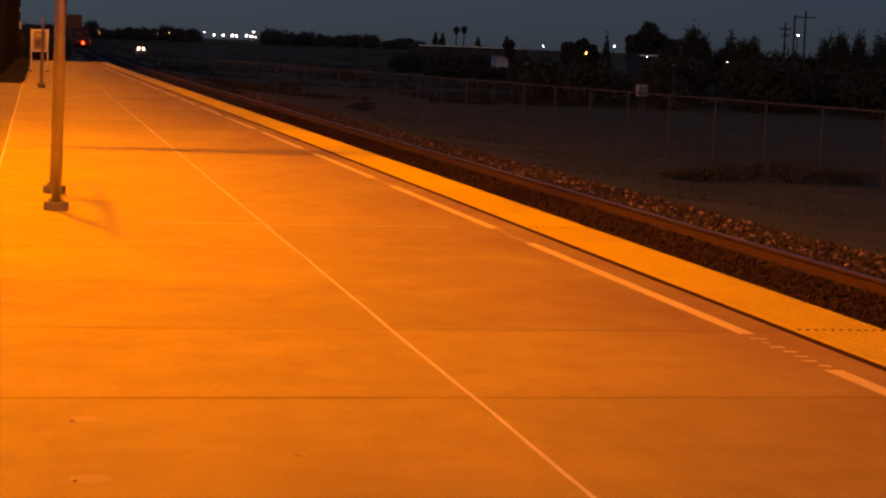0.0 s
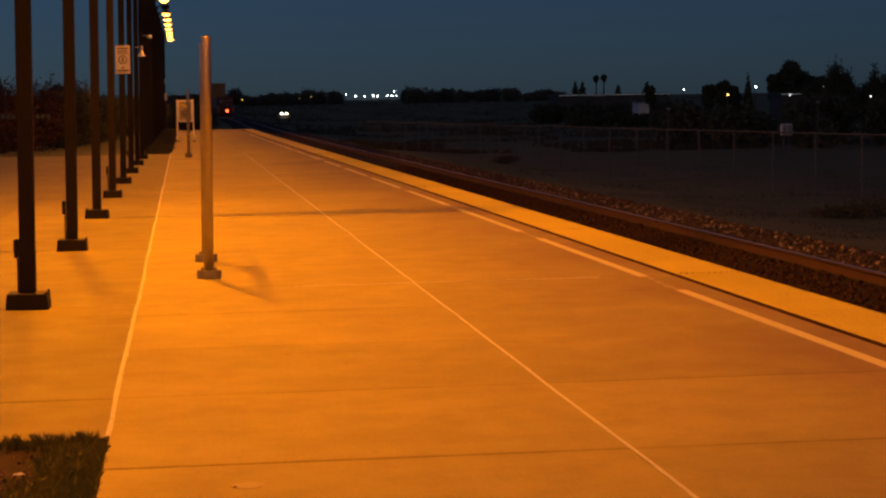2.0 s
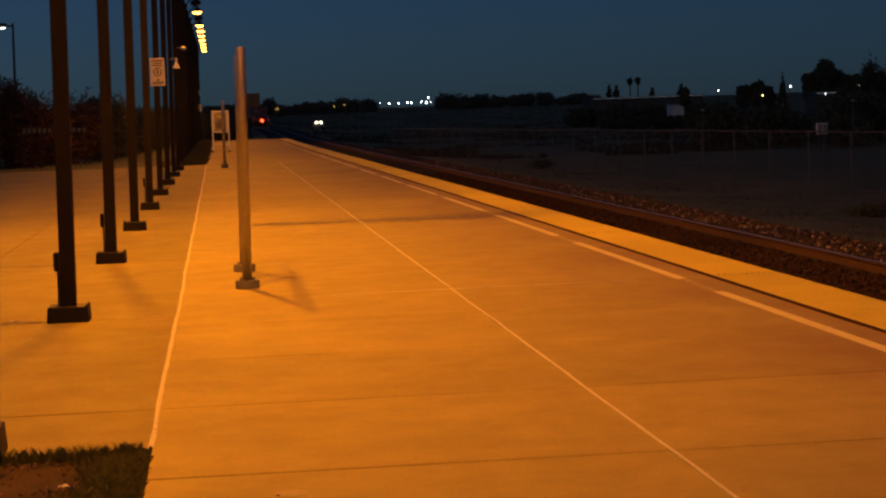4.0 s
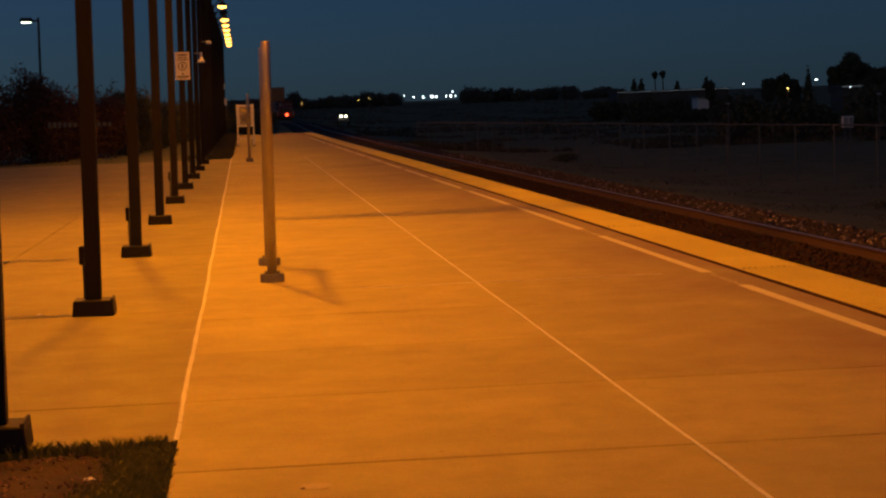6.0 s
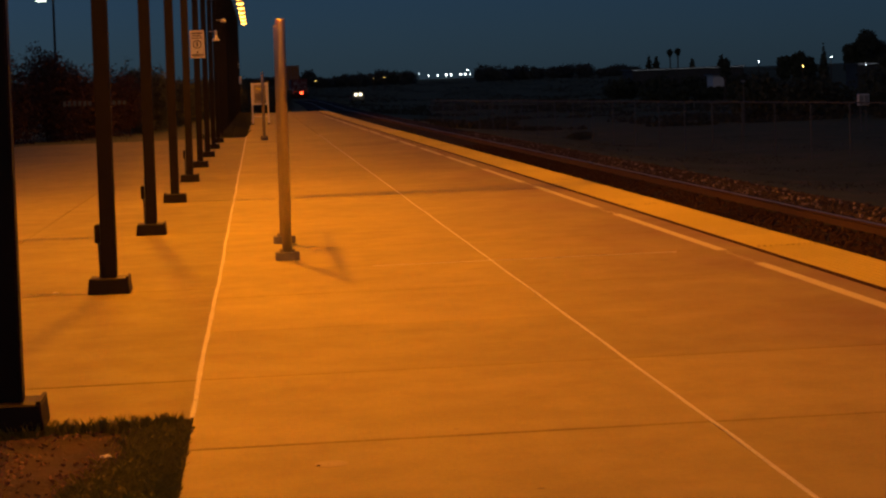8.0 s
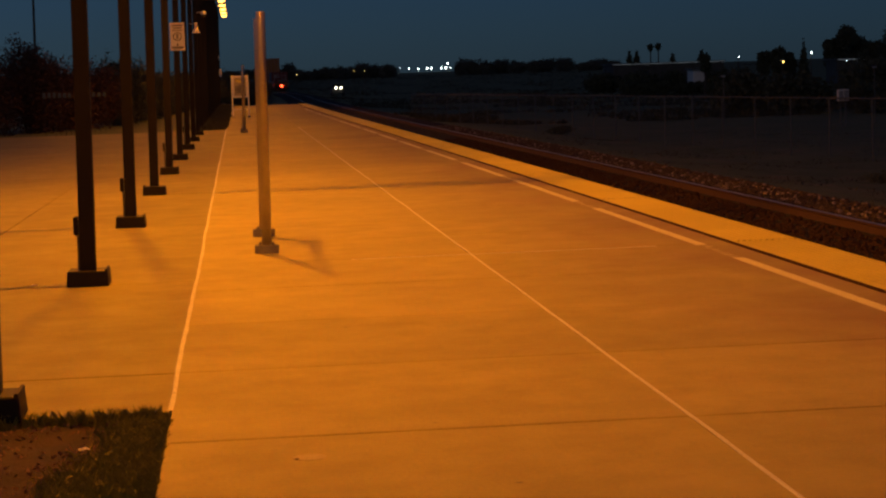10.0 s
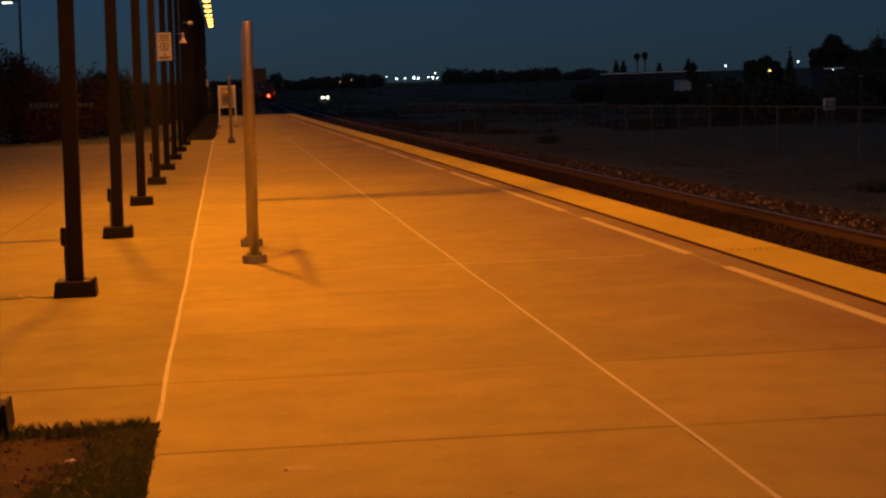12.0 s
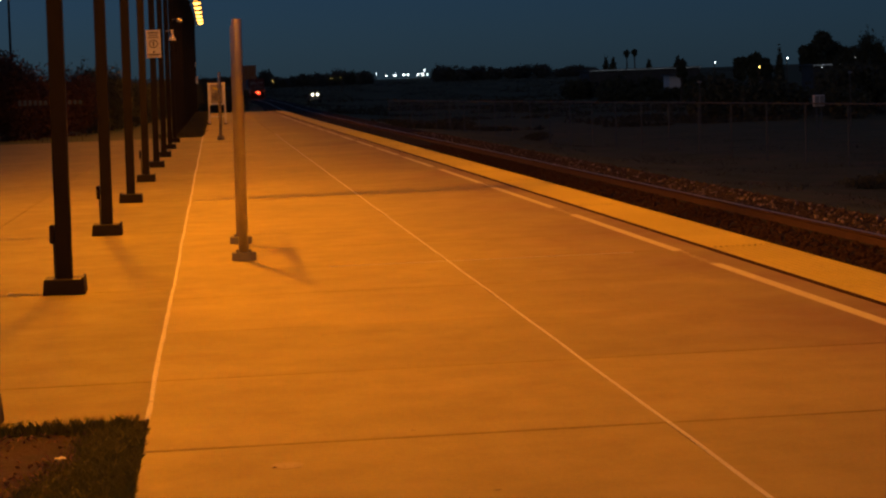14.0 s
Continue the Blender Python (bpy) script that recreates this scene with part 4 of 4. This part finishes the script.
def palm(x, y, top):
    t = tagged(new("palm_tree"), "tall thin fan palm on the skyline", "palm tree", "palms")
    z = ground_height(x, y)
    t.location = (x, y, z)
    h = top - z
    part("trunk", rod_bm((0, 0, -0.2), (0, 0, h - 0.5), 0.16, 0.11, 8), M_BARK, t)
    part("crown", leaves("crown", [(0, 0, h - 0.55, 0.55, 0.55, 0.6), (0, 0, h - 1.0, 0.3, 0.3, 0.5)], 700, 0.2, M_LEAF), None, t)


palm(83.8, 400, 6.0)
palm(85.4, 400, 6.1)


# ---- poles and lamps in the distance ----
def lamp_post(name, label, x, y, z, material, r, group, bulb_off=(0, 0)):
    g = ground_height(x, y)
    t = thing(name, label, "street lamp", (x, y, g), group)
    part("pole", rod_bm((bulb_off[0], 0.3, -0.2), (bulb_off[0], 0.3, z - g + 0.2), 0.08, 0.05, 8), M_WOODPOLE, t)
    part("head", box_bm(-r * 0.9, r * 0.9, -0.05, 0.35, z - g + r * 0.9, z - g + r * 0.9 + 0.15, 0.03), M_GALV, t)
    part("lens", smooth(mesh_of("lens", lathe_bm([(0.1 * r, -r), (0.72 * r, -0.7 * r), (r, 0), (0.72 * r, 0.7 * r), (0.1 * r, r)], 12, at=(0, 0, z - g)), material)), None, t, "glowing lamp face")
    return t


for x, z, r in ((47.73, 2.8, 0.42), (49.13, 3.93, 0.26), (52.0, 3.32, 0.48), (54.72, 3.25, 0.46), (57.4, 3.3, 0.62), (58.7, 3.24, 0.5), (61.7, 3.3, 0.46), (63.1, 3.25, 0.58), (63.7, 4.58, 0.46), (64.5, 3.2, 0.34)):
    lamp_post("yard_floodlight", "distant cool white yard floodlight on a pole", x, 600, z, M_COLDLAMP, r * 0.44, "yard floodlights")
for x, y, z, r, m in ((63.81, 250, 2.35, 0.17, M_COLDLAMP), (54.0, 194, 1.56, 0.17, M_WARMLAMP), (73.27, 250, 2.59, 0.19, M_COLDLAMP), (77.78, 250, 1.42, 0.1, M_COLDLAMP), (82.28, 250, 2.48, 0.2, M_COLDLAMP),
                      (70.9, 200, 1.16, 0.1, M_COLDLAMP), (78.7, 200, 4.2, 0.23, M_COLDLAMP), (12.13, 400, 2.42, 0.2, M_WARMLAMP), (23.6, 400, 2.56, 0.14, M_WARMLAMP), (25.75, 400, 2.7, 0.14, M_WARMLAMP)):
    lamp_post("distant_lamp", "distant lamp on a pole, " + ("amber" if m is M_WARMLAMP else "cool white"), x, y, z, m, r * (0.34 if y > 300 else 0.45), "distant lamps")


def utility_pole(x, y, top, bar):
    g = ground_height(x, y)
    t = thing("utility_pole", "wooden utility pole with a crossarm", "utility pole", (x, y, g), "utility poles")
    part("pole", rod_bm((0, 0, -0.3), (0, 0, top - g), 0.14, 0.10, 8), M_WOODPOLE, t)
    for k, w in enumerate(bar):
        part("crossarm", box_bm(-w, w, -0.06, 0.06, top - g - 0.75 - 0.7 * k, top - g - 0.62 - 0.7 * k), M_WOODPOLE, t)
        for s in (-0.9, -0.45, 0.45, 0.9):
            part("insulator", rod_bm((s * w, 0, top - g - 0.62 - 0.7 * k), (s * w, 0, top - g - 0.45 - 0.7 * k), 0.04, n=6), M_GALV, t)


utility_pole(79.4, 200, 6.8, (1.1,))
utility_pole(78.2, 200, 6.3, ())
utility_pole(77.2, 200, 5.5, (0.6, 0.45))

street = thing("street_lamp", "tall dark street lamp with a lit flat head", "street lamp", (-8.72, 90, ground_height(-8.72, 90)))
street.matrix_basis = pose(-8.72, 90, ground_height(-8.72, 90), 0, LEAN, 0)
part("pole", rod_bm((0, 0, -0.2), (0, 0, 5.95), 0.07, 0.05, 10), M_BLACK, street)
part("arm", box_bm(-0.36, 0.03, -0.03, 0.03, 5.78, 5.86, 0.008), M_BLACK, street)
part("head", box_bm(-0.80, -0.26, -0.16, 0.16, 5.76, 5.95, 0.05), M_BLACK, street)
part("lens", box_bm(-0.74, -0.32, -0.13, 0.13, 5.72, 5.757, 0.01), M_STREET, street, "glowing pale lamp face")


# ---- buildings in the distance ----
def building(name, label, x0, x1, y, z1, depth, windows, trim=None, wall=None):
    g = ground_height((x0 + x1) / 2, y) - 0.1
    t = thing(name, label, "building", ((x0 + x1) / 2, y, g), "distant buildings")
    w, h = (x1 - x0) / 2, z1 - g
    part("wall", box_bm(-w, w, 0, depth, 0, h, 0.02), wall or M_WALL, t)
    part("roof", box_bm(-w - 0.25, w + 0.25, -0.3, depth + 0.3, h + 0.003, h + 0.16, 0.02), M_ROOF, t)
    for k in range(windows):
        cx = -w + (k + 0.5) * 2 * w / windows
        win = part("window", box_bm(cx - 0.4, cx + 0.4, -0.06, 0.0, h * 0.3, h * 0.55, 0.01), M_ROOF, t)
        part("pane", box_bm(cx - 0.34, cx + 0.34, -0.07, -0.062, h * 0.32, h * 0.53), M_PANE, win)
    if trim:
        part("lit_trim", box_bm(-w, w, -0.36, -0.31, h - 0.02, h + trim, 0.005), M_TRIM, t, "lit pale strip along the eaves")
    return t


M_TRIM = glow("lit_eaves_strip", (0.78, 0.92, 1.0), 0.10)
building("pale_shed", "pale flat-roofed shed beyond the scrub", 50.9, 52.3, 220, 0.95, 3.0, 0, wall=M_WHITE)
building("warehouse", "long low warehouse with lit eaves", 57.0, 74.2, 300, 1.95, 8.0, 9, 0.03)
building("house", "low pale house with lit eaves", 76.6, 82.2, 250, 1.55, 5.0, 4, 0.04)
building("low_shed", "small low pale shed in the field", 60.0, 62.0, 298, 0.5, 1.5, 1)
hut = thing("equipment_cabinet", "pale metal equipment cabinet on a stand behind the fence", "cabinet", (27.9, 90, ground_height(27.9, 90)))
hz = -ground_height(27.9, 90)
part("body", box_bm(-0.25, 0.25, 0, 0.3, hz - 0.38, hz + 0.15, 0.02), M_WHITE, hut)
for x in (-0.12, 0.12):
    part("door", box_bm(x - 0.1, x + 0.1, -0.02, -0.002, hz - 0.34, hz + 0.1, 0.004), M_GREY, hut)
    part("leg", rod_bm((x, 0.15, -0.1), (x, 0.15, hz - 0.37), 0.03, n=8), M_FENCE, hut)
for x, top in ((23.5, 0.87), (31.0, 1.06)):
    g = ground_height(x, 95)
    t = thing("slim_pole", "slim grey steel pole beyond the fence", "pole", (x, 95, g), "slim poles")
    part("shaft", rod_bm((0, 0, -0.2), (0, 0, top - g), 0.03, 0.025, 8), M_FENCE, t)
    part("cap", box_bm(-0.1, 0.1, -0.05, 0.05, top - g, top - g + 0.1, 0.02), M_GALV, t)

REFLECT = (-6.10, -4.52)
# row of pale reflective panels low among the shrubs
for k in range(9):
    x = REFLECT[0] + 0.163 * k if k < 6 else REFLECT[1] + 0.17 * (k - 6)
    t = thing("reflector_board", "small pale reflective board on a stake", "reflector", (x, 65.6, -0.05), "reflector boards")
    part("stake", rod_bm((0, 0.01, -0.1), (0, 0.01, 1.2), 0.005, n=6), M_BLACK, t)
    bm = box_bm(-0.05, 0.05, -0.01, 0, 1.20, 1.39 - 0.008 * k, 0.003)
    part("board", bm, M_FENCE, t)

# ---- truck with its headlamps on ----
cx, cy = 15.3, 300
truck_z = ground_height(cx, cy)
truck = thing("truck", "dark pickup truck standing with bright headlamps", "truck", (cx, cy, truck_z))
part("body", box_bm(-0.95, 0.95, 0.0, 5.2, 0.45, 1.2, 0.12, segments=2), M_BLACK, truck)
part("cabin", box_bm(-0.8, 0.8, 1.4, 3.2, 1.2, 1.9, 0.18, segments=2), M_PANE, truck)
part("bumper", box_bm(-0.95, 0.95, -0.15, 0.0, 0.5, 0.75, 0.04), M_BLACK, truck)
for x in (-0.82, 0.82):
    for y in (0.9, 4.2):
        part("wheel", rod_bm((x - 0.12, y, 0.4), (x + 0.12, y, 0.4), 0.4, n=16), M_WHEEL, truck)
lz = -0.02 - truck_z
for x in (-0.36, 0.36):
    part("headlamp", smooth(mesh_of("headlamp", lathe_bm([(0.03, -0.17), (0.12, -0.12), (0.16, 0), (0.12, 0.12), (0.03, 0.17)], 14, at=(x, -0.3, lz)), M_HEAD)), None, truck, "glowing headlamp")
part("lamp_bar", box_bm(-0.5, 0.5, -0.06, 0.0, lz - 0.1, lz + 0.1, 0.02), M_BLACK, truck)


# ---- container train ----
def corrugated(length, width, height):
    """A steel box with ribbed sides."""
    v, f = [], []
    n = int(length / 0.28)
    for side in (-1, 1):
        q = len(v)
        for i in range(n * 4 + 1):
            yy = length * i / (n * 4)
            inset = 0.0 if (i % 4) in (0, 1) else 0.035
            v += [(side * (width / 2 - inset), yy, 0.0), (side * (width / 2 - inset), yy, height)]
        for i in range(n * 4):
            f.append((q + 2 * i, q + 2 * i + 2, q + 2 * i + 3, q + 2 * i + 1))
    q = len(v)
    w = width / 2
    v += [(-w, 0, 0), (w, 0, 0), (w, 0, height), (-w, 0, height), (-w, length, 0), (w, length, 0), (w, length, height), (-w, length, height)]
    f += [(q, q + 1, q + 2, q + 3), (q + 5, q + 4, q + 7, q + 6), (q + 3, q + 2, q + 6, q + 7), (q + 1, q, q + 4, q + 5)]
    return v, f


def container(paint, label, mark):
    c = thing("shipping_container", label, "shipping container", (0, 0, 0), "train containers")
    v, f = corrugated(12.19, 2.40, 2.7)
    part("body", raw("body", v, f, paint), None, c)
    for x in (-1.19, 1.19):
        part("corner_post", box_bm(x - 0.03, x + 0.03, -0.05, 0.1, 0, 2.72, 0.01), paint, c)
    for x in (-0.585, 0.585):
        d = part("door", box_bm(x - 0.56, x + 0.56, -0.045, -0.004, 0.1, 2.6, 0.012), paint, c)
        for dx in (-0.28, 0.28):
            part("lock_rod", rod_bm((x + dx, -0.075, 0.05), (x + dx, -0.075, 2.66), 0.024, n=6), M_GALV, d)
    if mark:
        bm = bmesh.new()
        for a, b, z0, z1 in ((-0.95, -0.45, 2.2, 2.28), (-0.95, -0.45, 1.8, 1.88), (-0.95, -0.87, 1.88, 2.2), (-0.53, -0.45, 1.88, 2.2), (-0.8, -0.6, 1.96, 2.12)):
            box_bm(a, b, -0.055, -0.047, z0, z1, 0, bm)
        part("emblem", bm, M_GREY, c, "faded pale square emblem")
        for a, b, z in ((-0.2, 0.05, 2.05), (-0.2, 0.0, 1.8), (-0.2, 0.1, 1.35), (0.4, 0.7, 2.1), (0.75, 1.05, 2.1), (0.4, 0.65, 1.4), (0.75, 1.0, 1.45)):
            part("text_bar", box_bm(a, b, -0.055, -0.047, z - 0.05, z + 0.05), M_GREY, c)
    return c


def well_car():
    t = thing("well_car", "dirty yellow railway well car for containers", "rail car", (0, 0, 0), "train cars")
    for x in (-1.42, 1.42):
        part("side_sill", box_bm(x - 0.07, x + 0.07, 1.6, 14.6, 0.35, 1.45, 0.02), M_CARBODY, t)
        for k in range(9):
            part("stiffener", box_bm(x + (0.075 if x > 0 else -0.115), x + (0.115 if x > 0 else -0.075), 2.2 + k * 1.45, 2.3 + k * 1.45, 0.4, 1.4), M_CARBODY, t)
    part("floor", box_bm(-1.34, 1.34, 1.6, 14.6, 0.30, 0.40), M_CARBODY, t)
    for y0, y1 in ((-0.6, 1.6), (14.6, 16.8)):
        part("end_platform", box_bm(-1.35, 1.35, y0, y1, 1.0, 1.25, 0.03), M_CARBODY, t)
        part("centre_sill", box_bm(-0.25, 0.25, y0 - 0.1, y1, 0.75, 1.0, 0.02), M_WHEEL, t)
        yc = (y0 + y1) / 2
        truck = part("truck", box_bm(-1.05, 1.05, yc - 0.25, yc + 0.25, 0.45, 0.72, 0.03), M_WHEEL, t, "dark cast-steel wheel truck")
        for dy in (-0.85, 0.85):
            part("axle", rod_bm((-0.9, yc + dy, 0.42), (0.9, yc + dy, 0.42), 0.07, n=8), M_WHEEL, truck)
            for x in (-0.75, 0.75):
                part("wheel", rod_bm((x - 0.07, yc + dy, 0.42), (x + 0.07, yc + dy, 0.42), 0.42, n=20), M_WHEEL, truck)
        for x in (-1.0, 1.0):
            part("side_frame", box_bm(x - 0.06, x + 0.06, yc - 1.1, yc + 1.1, 0.42, 0.66, 0.04), M_WHEEL, truck)
    part("ladder_rail", rod_bm((1.2, -0.62, 0.5), (1.2, -0.62, 1.7), 0.03, n=6), M_WHITE, t)
    part("ladder_rail", rod_bm((-1.2, -0.62, 0.5), (-1.2, -0.62, 1.7), 0.03, n=6), M_WHITE, t)
    part("coupler", box_bm(-0.15, 0.15, -1.0, -0.6, 0.7, 0.98, 0.05), M_WHEEL, t)
    return t


TRAIN_Y, TX = 318.0, 6.645
ZR = RAIL_TOP
wagon = well_car()
boxes = {"m": container(M_MAROON, "maroon corrugated container with a faded emblem, on a well car", True), "o": container(M_ORANGE, "orange corrugated container stacked on another container", False),
         "b": container(M_BLUE, "blue-grey corrugated container on a well car", False), "g": container(M_GREY, "pale grey corrugated container on a well car", False)}
used = set()


def put(ob, m):
    """The first copy is the thing itself."""
    if ob.name in used:
        return copy_thing(ob, m)
    used.add(ob.name)
    ob.matrix_basis = m
    return ob


plan = ["m", "b", "o", "bo", "mb", "gb", "bg", "mg", "bb", "gm", "bm"]
for k, stack in enumerate(plan):
    y = TRAIN_Y + 18.2 * k
    x = TX + bend(y)
    put(wagon, pose(x, y, ZR))
    for lev, c in enumerate(stack):
        put(boxes[c], pose(x, y + 2.0, ZR + 0.41 + 2.74 * lev))
eot = thing("end_of_train_light", "red marker light box on the last car, lit", "marker light", (TX + 0.15 + bend(TRAIN_Y), TRAIN_Y - 0.95, ZR + 0.57))
part("case", box_bm(-0.12, 0.12, -0.02, 0.14, 0, 0.5, 0.02), M_CARBODY, eot)
part("lens", smooth(mesh_of("lens", lathe_bm([(0.04, -0.22), (0.15, -0.15), (0.22, 0), (0.15, 0.15), (0.04, 0.22)], 14, at=(0, -0.25, 0.32)), M_REDLENS)), None, eot, "glowing red round lens")
